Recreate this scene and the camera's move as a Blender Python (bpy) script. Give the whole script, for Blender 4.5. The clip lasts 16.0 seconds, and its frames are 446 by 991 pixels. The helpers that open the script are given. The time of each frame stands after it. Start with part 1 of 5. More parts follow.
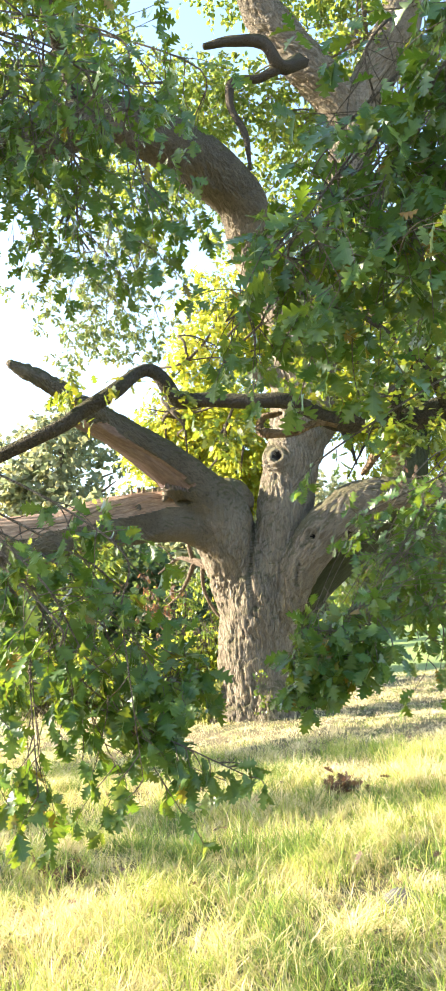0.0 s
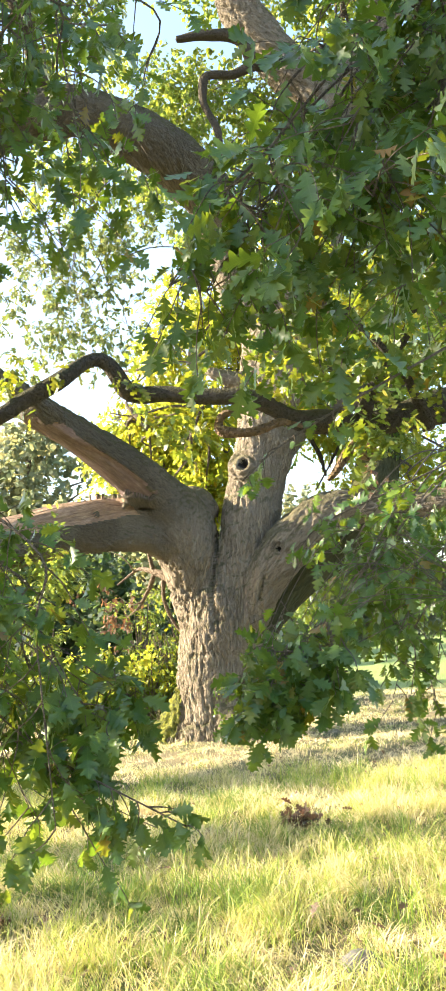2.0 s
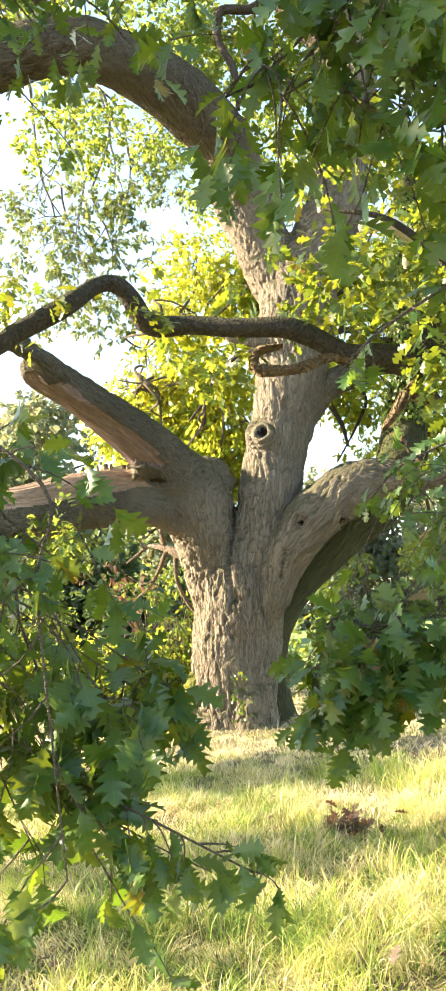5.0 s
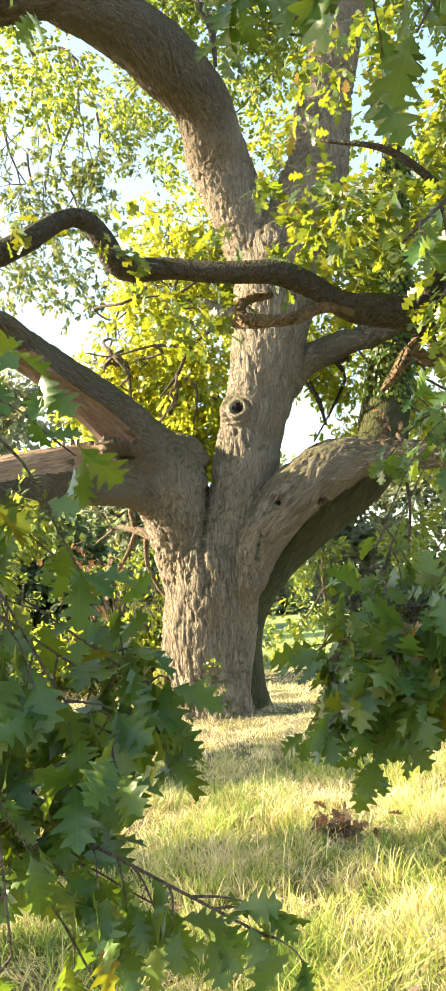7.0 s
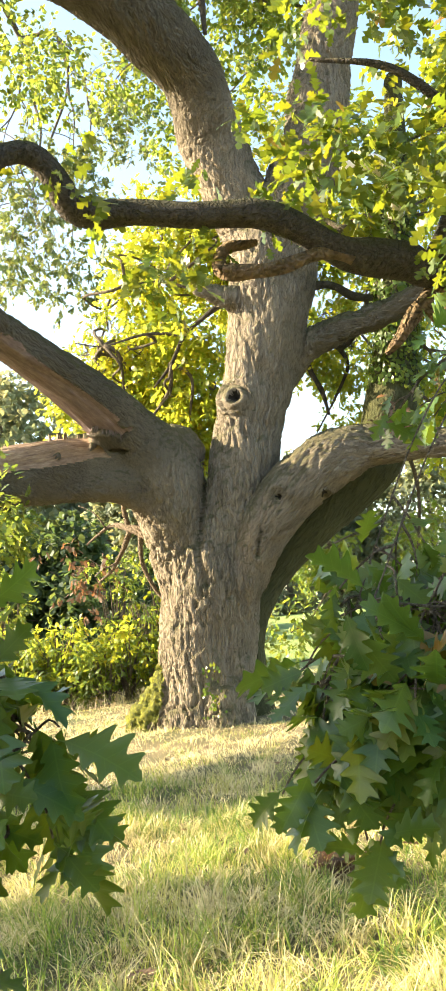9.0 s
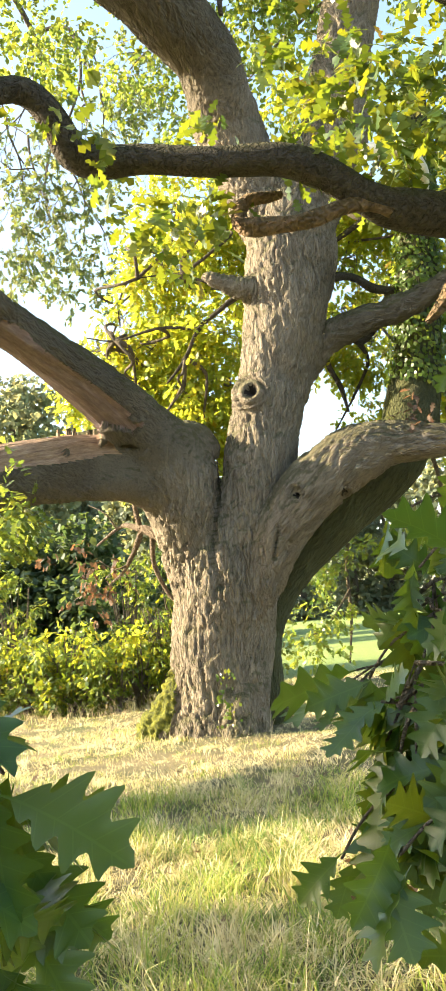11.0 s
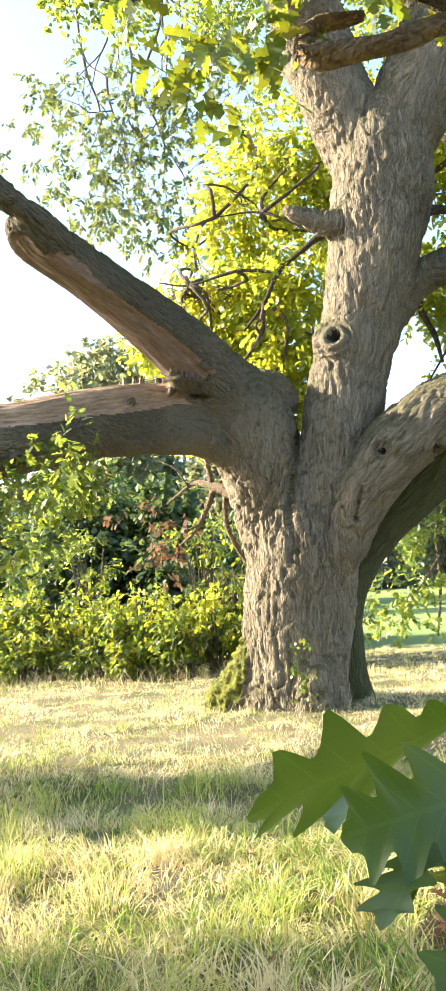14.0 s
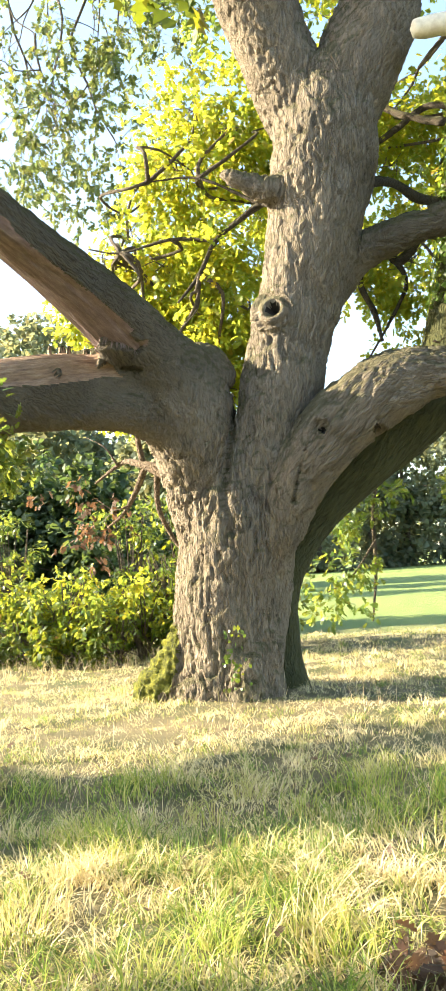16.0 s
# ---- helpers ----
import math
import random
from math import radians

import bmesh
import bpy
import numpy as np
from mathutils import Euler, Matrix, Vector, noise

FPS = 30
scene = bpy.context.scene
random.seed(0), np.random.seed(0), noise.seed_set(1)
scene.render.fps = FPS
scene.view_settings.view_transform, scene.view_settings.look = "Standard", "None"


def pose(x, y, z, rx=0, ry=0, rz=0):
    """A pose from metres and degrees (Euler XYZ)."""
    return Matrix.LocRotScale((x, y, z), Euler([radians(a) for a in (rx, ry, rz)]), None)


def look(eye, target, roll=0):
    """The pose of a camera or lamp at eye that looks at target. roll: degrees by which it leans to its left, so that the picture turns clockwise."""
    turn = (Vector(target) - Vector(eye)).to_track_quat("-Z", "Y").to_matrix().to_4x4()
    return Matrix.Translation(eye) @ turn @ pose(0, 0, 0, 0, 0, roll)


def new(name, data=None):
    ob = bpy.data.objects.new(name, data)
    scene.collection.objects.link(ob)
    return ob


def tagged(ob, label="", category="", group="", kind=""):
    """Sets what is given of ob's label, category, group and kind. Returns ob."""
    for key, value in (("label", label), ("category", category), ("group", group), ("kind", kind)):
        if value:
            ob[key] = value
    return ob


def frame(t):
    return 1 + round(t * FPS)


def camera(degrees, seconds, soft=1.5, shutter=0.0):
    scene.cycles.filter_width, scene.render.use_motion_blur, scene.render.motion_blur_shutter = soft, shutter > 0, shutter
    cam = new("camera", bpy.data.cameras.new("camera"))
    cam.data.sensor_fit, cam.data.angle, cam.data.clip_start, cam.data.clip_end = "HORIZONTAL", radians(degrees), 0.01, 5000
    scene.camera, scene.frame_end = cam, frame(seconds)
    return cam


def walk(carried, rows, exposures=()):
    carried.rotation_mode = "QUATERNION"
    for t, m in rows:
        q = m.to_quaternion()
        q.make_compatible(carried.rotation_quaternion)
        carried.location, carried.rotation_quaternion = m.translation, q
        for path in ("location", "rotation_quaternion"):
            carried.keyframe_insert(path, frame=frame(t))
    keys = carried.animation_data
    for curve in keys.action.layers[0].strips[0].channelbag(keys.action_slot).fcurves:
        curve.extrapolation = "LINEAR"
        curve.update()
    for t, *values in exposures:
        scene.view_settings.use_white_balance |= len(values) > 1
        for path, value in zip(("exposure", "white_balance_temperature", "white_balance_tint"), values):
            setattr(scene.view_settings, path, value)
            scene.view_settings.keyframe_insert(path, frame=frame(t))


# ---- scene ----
cam = camera(29.3, 16.0)
METRES, EYE, TILT, LEAN, TURN = 4.918, 1.5, 0.0, 0.0, 11.8
ROWS = [
    (0.0, 0.0, 0.0, 0.0, 0.86, 8.62, 5.69),
    (0.5, -0.0156, 0.0341, 0.0018, -1.88, 8.67, 6.19),
    (1.0, -0.0227, 0.0597, 0.0004, -2.6, 8.76, 6.12),
    (1.5, -0.0037, 0.087, -0.004, -2.63, 8.96, 5.6),
    (2.0, 0.0237, 0.1177, 0.0018, -1.27, 9.32, 4.71),
    (2.5, 0.0323, 0.1424, -0.0022, 0.14, 9.39, 4.3),
    (3.0, 0.0268, 0.1767, -0.0027, 0.61, 9.34, 4.13),
    (3.5, 0.0113, 0.2178, -0.0032, 0.4, 9.19, 4.29),
    (4.0, 0.0009, 0.2468, -0.0044, 0.01, 8.93, 4.6),
    (6.5, -0.0263, 0.4221, -0.0052, -2.71, 7.45, 4.71),
    (7.0, -0.0263, 0.4405, -0.0072, -3.19, 7.19, 4.74),
    (7.5, -0.0165, 0.47, -0.0124, -3.36, 6.93, 4.79),
    (8.0, 0.0013, 0.5213, -0.0108, -3.02, 7.1, 5.04),
    (8.5, 0.0071, 0.5549, -0.0083, -2.76, 7.2, 5.46),
    (11.0, 0.006, 0.6749, -0.014, -1.71, 7.75, 5.35),
    (11.5, 0.0281, 0.7018, -0.0142, 0.63, 7.91, 4.91),
    (12.0, 0.039, 0.7249, -0.0112, 2.75, 7.98, 4.07),
    (12.5, 0.044, 0.7448, -0.0132, 3.94, 7.84, 3.91),
    (13.0, 0.0414, 0.7817, -0.0156, 4.26, 7.48, 3.8),
    (13.5, 0.0368, 0.8184, -0.0164, 4.46, 6.79, 3.75),
    (14.0, 0.0319, 0.8446, -0.0182, 3.98, 5.89, 3.82),
    (14.5, 0.0326, 0.8593, -0.017, 2.33, 5.29, 4.07),
    (15.0, 0.0332, 0.8854, -0.0182, 2.21, 4.9, 4.2),
    (15.5, 0.0308, 0.9124, -0.0167, 1.26, 4.76, 4.24),
    (16.0, 0.0198, 0.9462, -0.0169, -0.81, 4.5, 3.65),
]
walk(cam, [(t, pose(0, 0, EYE, TILT, LEAN, TURN) @ pose(METRES * x, METRES * y, METRES * z, 90 + pitch, roll, yaw)) for t, x, y, z, yaw, pitch, roll in ROWS], [(0.0, 2.54, 6400, 10), (0.5, 2.3, 6850, 10), (1.0, 2.2, 7000, 10), (1.5, 2.37, 6900, 10), (3.5, 2.62, 6650, 10), (6.5, 2.46, 7350, 9), (8.5, 2.42, 7350, 8), (11.0, 2.38, 7250, 8), (11.5, 2.48, 6750, 8), (12.5, 2.56, 6400, 8), (13.5, 2.48, 6450, 8), (14.5, 2.47, 6700, 8), (16.0, 2.43, 6850, 8)])

# ---------------------------------------------------------------- world, sun
SUN_FROM = Vector((-0.997, -0.05, 0.0)).normalized()
SUN_ELEV = 27.0
world = bpy.data.worlds.new("world")
scene.world = world
world.use_nodes = True
wn = world.node_tree.nodes
sky = wn.new("ShaderNodeTexSky")
sky.sky_type = "NISHITA"
sky.sun_disc = False
sky.sun_elevation = radians(SUN_ELEV)
sky.sun_rotation = math.atan2(SUN_FROM.x, SUN_FROM.y)
sky.air_density, sky.dust_density = 1.0, 1.5
wn["Background"].inputs["Strength"].default_value = 0.12
world.node_tree.links.new(sky.outputs[0], wn["Background"].inputs["Color"])

sun = new("sun", bpy.data.lights.new("sun", "SUN"))
sun.data.energy = 4.5
sun.data.angle = radians(0.6)
sun.data.color = (1.0, 0.87, 0.66)
toward = SUN_FROM * math.cos(radians(SUN_ELEV)) + Vector((0, 0, math.sin(radians(SUN_ELEV))))
sun.matrix_world = look(toward * 60, (0, 0, 0))


# ---------------------------------------------------------------- noise and mesh helpers
def lattice(ix, iy, iz, seed):
    h = (ix * 374761393 + iy * 668265263 + iz * 1440662683 + seed * 69069) & 0xFFFFFFFF
    h = ((h ^ (h >> 13)) * 1274126177) & 0xFFFFFFFF
    return ((h ^ (h >> 16)) & 0xFFFF) / 65535.0


def vnoise(p, seed=0):
    """Smooth value noise between -1 and 1 at the rows of p."""
    p = np.asarray(p, dtype=np.float64)
    i = np.floor(p).astype(np.int64)
    f = p - i
    f = f * f * f * (f * (f * 6 - 15) + 10)
    out = np.zeros(len(p))
    for a in (0, 1):
        for b in (0, 1):
            for c in (0, 1):
                w = (f[:, 0] if a else 1 - f[:, 0]) * (f[:, 1] if b else 1 - f[:, 1]) * (f[:, 2] if c else 1 - f[:, 2])
                out += w * lattice(i[:, 0] + a, i[:, 1] + b, i[:, 2] + c, seed)
    return out * 2 - 1


def fbm(p, octaves=3, seed=0):
    p = np.asarray(p, dtype=np.float64)
    return sum(vnoise(p * 2 ** k, seed + k) * 0.5 ** k for k in range(octaves))


def mesh_of(name, verts, faces, loops=None, smooth=True):
    """faces: an (n, k) array of vertex numbers."""
    me = bpy.data.meshes.new(name)
    verts = np.asarray(verts, dtype=np.float32)
    faces = np.asarray(faces, dtype=np.int32)
    n, k = faces.shape
    me.vertices.add(len(verts))
    me.vertices.foreach_set("co", verts.ravel())
    me.loops.add(n * k)
    me.loops.foreach_set("vertex_index", faces.ravel())
    me.polygons.add(n)
    me.polygons.foreach_set("loop_start", np.arange(0, n * k, k, dtype=np.int32))
    me.polygons.foreach_set("loop_total", np.full(n, k, dtype=np.int32))
    me.update(calc_edges=True)
    me.polygons.foreach_set("use_smooth", np.full(n, smooth, dtype=bool))
    return me


def link(name, me, material, parent=None, label=""):
    ob = new(name, me)
    if material and not me.materials:
        me.materials.append(material)
    if parent:
        ob.parent = parent
    if label:
        ob["label"] = label
    return ob


def part(name, bm, material, parent=None, label=""):
    me = bpy.data.meshes.new(name)
    bm.to_mesh(me)
    bm.free()
    for p in me.polygons:
        p.use_smooth = True
    return link(name, me, material, parent, label)


def empty(name, at=(0, 0, 0)):
    ob = new(name)
    ob.location = at
    ob.empty_display_size = 0.2
    return ob


def spline(points, step=0.1):
    """Catmull-Rom through rows (x, y, z, r), resampled at about the step."""
    p = np.array(points, dtype=float)
    p = np.vstack([2 * p[0] - p[1], p, 2 * p[-1] - p[-2]])
    out = []
    for i in range(1, len(p) - 2):
        n = max(2, int(np.linalg.norm(p[i + 1, :3] - p[i, :3]) / step))
        t = np.linspace(0, 1, n, endpoint=False)[:, None]
        a, b, c, d = p[i - 1], p[i], p[i + 1], p[i + 2]
        out.append(0.5 * (2 * b + (c - a) * t + (2 * a - 5 * b + 4 * c - d) * t ** 2 + (3 * b - a - 3 * c + d) * t ** 3))
    out.append(p[-2][None])
    q = np.vstack(out)
    q[:, 3] = np.maximum(q[:, 3], 0.002)
    return q


def frames_along(q):
    t = np.gradient(q[:, :3], axis=0)
    t /= np.linalg.norm(t, axis=1)[:, None]
    u = np.zeros_like(t)
    ref = np.array([0.0, 1.0, 0.0]) if abs(t[0, 1]) < 0.9 else np.array([1.0, 0, 0])
    for i in range(len(t)):
        ref = ref - t[i] * ref.dot(t[i])
        ref /= np.linalg.norm(ref)
        u[i] = ref
    return t, u, np.cross(t, u)


def tube_arrays(points, n=8, step=0.1, rough=0.0, seed=0):
    q = spline(points, step)
    t, u, v = frames_along(q)
    ang = np.linspace(0, 2 * math.pi, n, endpoint=False)
    ca, sa = np.cos(ang), np.sin(ang)
    ring = u[:, None, :] * ca[None, :, None] + v[:, None, :] * sa[None, :, None]
    r = q[:, 3][:, None] * np.ones(n)[None]
    if rough:
        s = np.cumsum(np.r_[0, np.linalg.norm(np.diff(q[:, :3], axis=0), axis=1)])
        co = np.stack([np.tile(ca * 1.3, (len(q), 1)), np.tile(sa * 1.3, (len(q), 1)), np.tile((s / (q[:, 3].mean() * 5 + 0.02))[:, None], (1, n))], -1)
        r = r * (1 + rough * fbm(co.reshape(-1, 3), 2, seed).reshape(r.shape))
    verts = q[:, None, :3] + ring * r[..., None]
    m = len(q)
    idx = np.arange(m * n).reshape(m, n)
    a, b = idx[:-1], idx[1:]
    faces = np.stack([a, np.roll(a, -1, 1), np.roll(b, -1, 1), b], -1).reshape(-1, 4)
    verts = verts.reshape(-1, 3)
    # closed ends
    verts = np.vstack([verts, q[0, :3] - t[0] * q[0, 3] * 0.4, q[-1, :3] + t[-1] * q[-1, 3] * 0.4])
    k = m * n
    e0 = np.stack([idx[0], np.full(n, k), np.full(n, k), np.roll(idx[0], -1)], -1)
    e1 = np.stack([idx[-1], np.roll(idx[-1], -1), np.full(n, k + 1), np.full(n, k + 1)], -1)
    tri = np.vstack([e0[:, [0, 1, 3]], e1[:, :3]])
    quads = np.vstack([np.stack([faces[:, 0], faces[:, 1], faces[:, 2]], 1), np.stack([faces[:, 0], faces[:, 2], faces[:, 3]], 1)])
    return verts, np.vstack([quads, tri[:, [0, 1, 2]]])


def joined(arrays):
    vs, fs, k = [], [], 0
    for v, f in arrays:
        vs.append(v)
        fs.append(f + k)
        k += len(v)
    return np.vstack(vs), np.vstack(fs)


# ---------------------------------------------------------------- materials
class Nodes:
    def __init__(self, name):
        self.mat = bpy.data.materials.new(name)
        self.mat.use_nodes = True
        self.t = self.mat.node_tree
        self.bsdf = self.t.nodes["Principled BSDF"]
        self.out = self.t.nodes["Material Output"]

    def add(self, kind, **kw):
        n = self.t.nodes.new("ShaderNode" + kind)
        for k, v in kw.items():
            n.inputs[k.replace("_", " ")].default_value = v
        return n

    def wire(self, a, b):
        self.t.links.new(a, b)

    def noise(self, co, scale, detail=4, rough=0.6):
        n = self.add("TexNoise", Scale=scale, Detail=detail, Roughness=rough)
        self.wire(co, n.inputs["Vector"])
        return n.outputs["Fac"]

    def ramp(self, fac, stops):
        n = self.add("ValToRGB")
        el = n.color_ramp.elements
        while len(el) < len(stops):
            el.new(0.5)
        for e, (p, c) in zip(el, stops):
            e.position = p
            e.color = (*c, 1)
        self.wire(fac, n.inputs["Fac"])
        return n.outputs["Color"]

    def mix(self, fac, a, b, mode="MIX"):
        n = self.t.nodes.new("ShaderNodeMix")
        n.data_type, n.blend_type = "RGBA", mode
        for s, x in ((n.inputs["Factor"], fac), (n.inputs["A"], a), (n.inputs["B"], b)):
            if hasattr(x, "is_linked"):
                self.wire(x, s)
            elif isinstance(x, tuple):
                s.default_value = (*x, 1)
            else:
                s.default_value = x
        return n.outputs["Result"]

    def math(self, op, a, b=0.0):
        n = self.t.nodes.new("ShaderNodeMath")
        n.operation = op
        for s, x in ((n.inputs[0], a), (n.inputs[1], b)):
            if hasattr(x, "is_linked"):
                self.wire(x, s)
            else:
                s.default_value = x
        return n.outputs[0]

    def bump(self, height, strength, distance):
        n = self.add("Bump", Strength=strength, Distance=distance)
        self.wire(height, n.inputs["Height"])
        self.wire(n.outputs["Normal"], self.bsdf.inputs["Normal"])

    def place(self):
        return self.add("NewGeometry").outputs["Position"]

    def island(self):
        return self.add("NewGeometry").outputs["Random Per Island"]

    def attr(self, name):
        n = self.t.nodes.new("ShaderNodeAttribute")
        n.attribute_name = name
        return n


GRAIN_WAYS = ((0.0, 0.0, 1.0), (0.707, 0.0, 0.707), (1.0, 0.0, 0.0), (0.707, 0.0, -0.707), (-0.16, -0.96, 0.22))


def bark_material(name, light, dark, moss=0.25, attribute=True, scale=13.0, stain_shade=None):
    """Interlaced wavy ridges drawn out along the limb, with grain, pale lichen, and moss on top."""
    n = Nodes(name)
    place = n.place()
    wob = n.add("TexNoise", Scale=scale * 0.6, Detail=2)
    n.wire(place, wob.inputs["Vector"])
    warp = n.t.nodes.new("ShaderNodeVectorMath")
    warp.operation = "MULTIPLY_ADD"
    n.wire(wob.outputs["Color"], warp.inputs[0])
    warp.inputs[1].default_value = (0.9 / scale, 0.9 / scale, 0.9 / scale)
    n.wire(place, warp.inputs[2])

    def ridged(vec, freq, sharp):
        v = n.noise(vec, freq, 1.5, 0.5)
        return n.math("SUBTRACT", 1.0, n.math("MINIMUM", 1.0, n.math("MULTIPLY", n.math("ABSOLUTE", n.math("SUBTRACT", v, 0.5)), sharp)))

    def furrows(vec):
        crack = n.math("MINIMUM", 1.0, n.math("MULTIPLY", n.math("ABSOLUTE", n.math("SUBTRACT", n.noise(vec, scale * 1.15, 2.0, 0.55), 0.5)), 13.0))
        plate = n.math("ADD", n.math("MULTIPLY", ridged(vec, scale, 6.0), 0.3), n.math("MULTIPLY", ridged(vec, scale * 2.1, 6.0), 0.25))
        return n.math("ADD", plate, n.math("MULTIPLY", crack, 0.5))

    if attribute:
        # the grain follows the limb: stretched patterns blended by the limb's direction
        split = n.add("SeparateXYZ")
        n.wire(n.attr("grain").outputs["Vector"], split.inputs[0])
        parts = [split.outputs[0], split.outputs[1], split.outputs[2], n.attr("grain_slant").outputs["Fac"]]
        parts.append(n.math("SUBTRACT", 1.0, n.math("ADD", n.math("ADD", parts[0], parts[1]), n.math("ADD", parts[2], parts[3]))))
        relief = 0.0
        for share, way in zip(parts, GRAIN_WAYS):
            dot = n.t.nodes.new("ShaderNodeVectorMath")
            dot.operation = "DOT_PRODUCT"
            n.wire(warp.outputs[0], dot.inputs[0])
            dot.inputs[1].default_value = way
            back = n.t.nodes.new("ShaderNodeVectorMath")
            back.operation = "SCALE"
            back.inputs[0].default_value = tuple(-0.84 * c for c in way)
            n.wire(dot.outputs["Value"], back.inputs["Scale"])
            drawn = n.t.nodes.new("ShaderNodeVectorMath")
            drawn.operation = "ADD"
            n.wire(warp.outputs[0], drawn.inputs[0])
            n.wire(back.outputs[0], drawn.inputs[1])
            relief = n.math("ADD", relief, n.math("MULTIPLY", furrows(drawn.outputs[0]), share))
    else:
        relief = furrows(warp.outputs[0])
    fine = n.noise(place, scale * 6, 4, 0.7)
    height = n.math("ADD", relief, n.math("MULTIPLY", fine, 0.35))
    big = n.noise(place, 1.6, 4)
    mid = tuple((p * 0.45 + q * 0.55) for p, q in zip(dark, light))
    col = n.ramp(height, [(0.2, dark), (0.52, mid), (1.0, light)])
    col = n.mix(n.math("MULTIPLY", fine, 0.45), col, tuple(c * 0.55 for c in light), "MIX")
    col = n.mix(n.ramp(big, [(0.48, (0, 0, 0)), (0.8, (0.6, 0.6, 0.6))]), col, tuple(c * 1.2 for c in light))
    if stain_shade:
        col = n.mix(n.math("MULTIPLY", n.attr("stain_shade").outputs["Fac"], 0.6), col, stain_shade)
    if moss:
        m = n.add("NewGeometry").outputs["Normal"]
        sep = n.add("SeparateXYZ")
        n.wire(m, sep.inputs[0])
        up = n.math("ADD", sep.outputs["Z"], n.math("MULTIPLY", n.noise(place, 5, 5), 1.1))
        fac = n.math("MULTIPLY", n.ramp(up, [(0.62, (0, 0, 0)), (1.0, (1, 1, 1))]), moss)
        col = n.mix(fac, col, (0.07, 0.075, 0.022))
    n.wire(col, n.bsdf.inputs["Base Color"])
    n.bsdf.inputs["Roughness"].default_value = 0.92
    n.bsdf.inputs["Specular IOR Level"].default_value = 0.2
    n.bump(height, 1.0, 1.1 / scale)
    return n.mat


def leaf_material(name, colours, through_colour, gloss=0.35, random_from="island", share=0.45, accent=None):
    """Upper-side colours by chance, light coming through from behind, a waxy sheen."""
    n = Nodes(name)
    if random_from == "island":
        rnd = n.island()
    else:
        rnd = n.add("ObjectInfo").outputs["Random"]
    stops = [(0.93 * i / max(1, len(colours) - 1), c) for i, c in enumerate(colours)]
    if accent:
        stops += [(0.978, colours[-1]), (0.985, accent)]
    col = n.ramp(rnd, stops)
    spot = n.noise(n.place(), 35, 3)
    col = n.mix(n.math("MULTIPLY", spot, 0.5), col, tuple(c * 0.6 for c in colours[0]))
    if random_from == "object":
        # pale midrib and side veins on the leaves that hang close by
        sep = n.add("SeparateXYZ")
        n.wire(n.add("TexCoord").outputs["Object"], sep.inputs[0])
        side = n.math("ABSOLUTE", sep.outputs["Y"])
        rib = n.math("LESS_THAN", side, 0.012)
        veins = n.math("SINE", n.math("MULTIPLY", n.math("SUBTRACT", sep.outputs["X"], n.math("MULTIPLY", side, 0.75)), 46.0))
        line = n.math("MAXIMUM", rib, n.math("GREATER_THAN", veins, 0.975))
        col = n.mix(n.math("MULTIPLY", line, 0.16), col, tuple(min(1, c * 2.2) for c in colours[-1]))
    n.wire(col, n.bsdf.inputs["Base Color"])
    n.bsdf.inputs["Roughness"].default_value = gloss
    n.bsdf.inputs["Specular IOR Level"].default_value = 0.45
    tr = n.add("BsdfTranslucent")
    tcol = n.mix(rnd, through_colour, tuple(c * f for c, f in zip(through_colour, (1.35, 0.95, 0.7))))
    n.wire(tcol, tr.inputs["Color"])
    mixer = n.t.nodes.new("ShaderNodeMixShader")
    mixer.inputs[0].default_value = share
    n.wire(n.bsdf.outputs[0], mixer.inputs[1])
    n.wire(tr.outputs[0], mixer.inputs[2])
    n.wire(mixer.outputs[0], n.out.inputs["Surface"])
    return n.mat


def torn_wood_material(name, a, b, c):
    n = Nodes(name)
    co = n.attr("along").outputs["Vector"]
    grain = n.noise(co, 26, 6, 0.7)
    big = n.noise(n.place(), 3.0, 4)
    col = n.ramp(grain, [(0.3, a), (0.52, b), (0.72, c)])
    col = n.mix(n.math("MULTIPLY", big, 0.6), col, tuple(x * 0.5 for x in a), "MIX")
    n.wire(col, n.bsdf.inputs["Base Color"])
    n.bsdf.inputs["Roughness"].default_value = 0.8
    n.bump(grain, 0.9, 0.025)
    return n.mat


M_BARK = bark_material("oak_bark", (0.31, 0.26, 0.198), (0.045, 0.035, 0.026), 0.6, scale=20.0, stain_shade=(0.05, 0.046, 0.034))
# Mossy green, darkened further to stand in for the shade behind the trunk.
M_BARK_SHADY = bark_material("shady_mossy_bark", (0.105, 0.11, 0.055), (0.035, 0.036, 0.02), 0.8)
M_TWIG = bark_material("twig_bark", (0.20, 0.165, 0.125), (0.06, 0.05, 0.04), 0.0, False, 40)
M_BOUGH = bark_material("bough_bark", (0.125, 0.104, 0.08), (0.035, 0.03, 0.024), 0.5, False, 26)
M_STUB = bark_material("peeling_bark", (0.30, 0.20, 0.12), (0.045, 0.038, 0.03), 0.3, False, 12)
M_DEADTWIG = bark_material("bare_twig", (0.29, 0.225, 0.165), (0.10, 0.075, 0.055), 0.0, False, 20)
M_LEAF_PALE = leaf_material("pale_oak_leaf", [(0.06, 0.095, 0.04), (0.08, 0.12, 0.05), (0.10, 0.14, 0.06)], (0.26, 0.36, 0.11), 0.3, "island", 0.35)
M_TORN = torn_wood_material("torn_pink_wood", (0.17, 0.115, 0.115), (0.28, 0.2, 0.195), (0.40, 0.31, 0.30))
M_TORN_TAN = torn_wood_material("torn_tan_wood", (0.15, 0.085, 0.05), (0.35, 0.225, 0.135), (0.52, 0.38, 0.25))
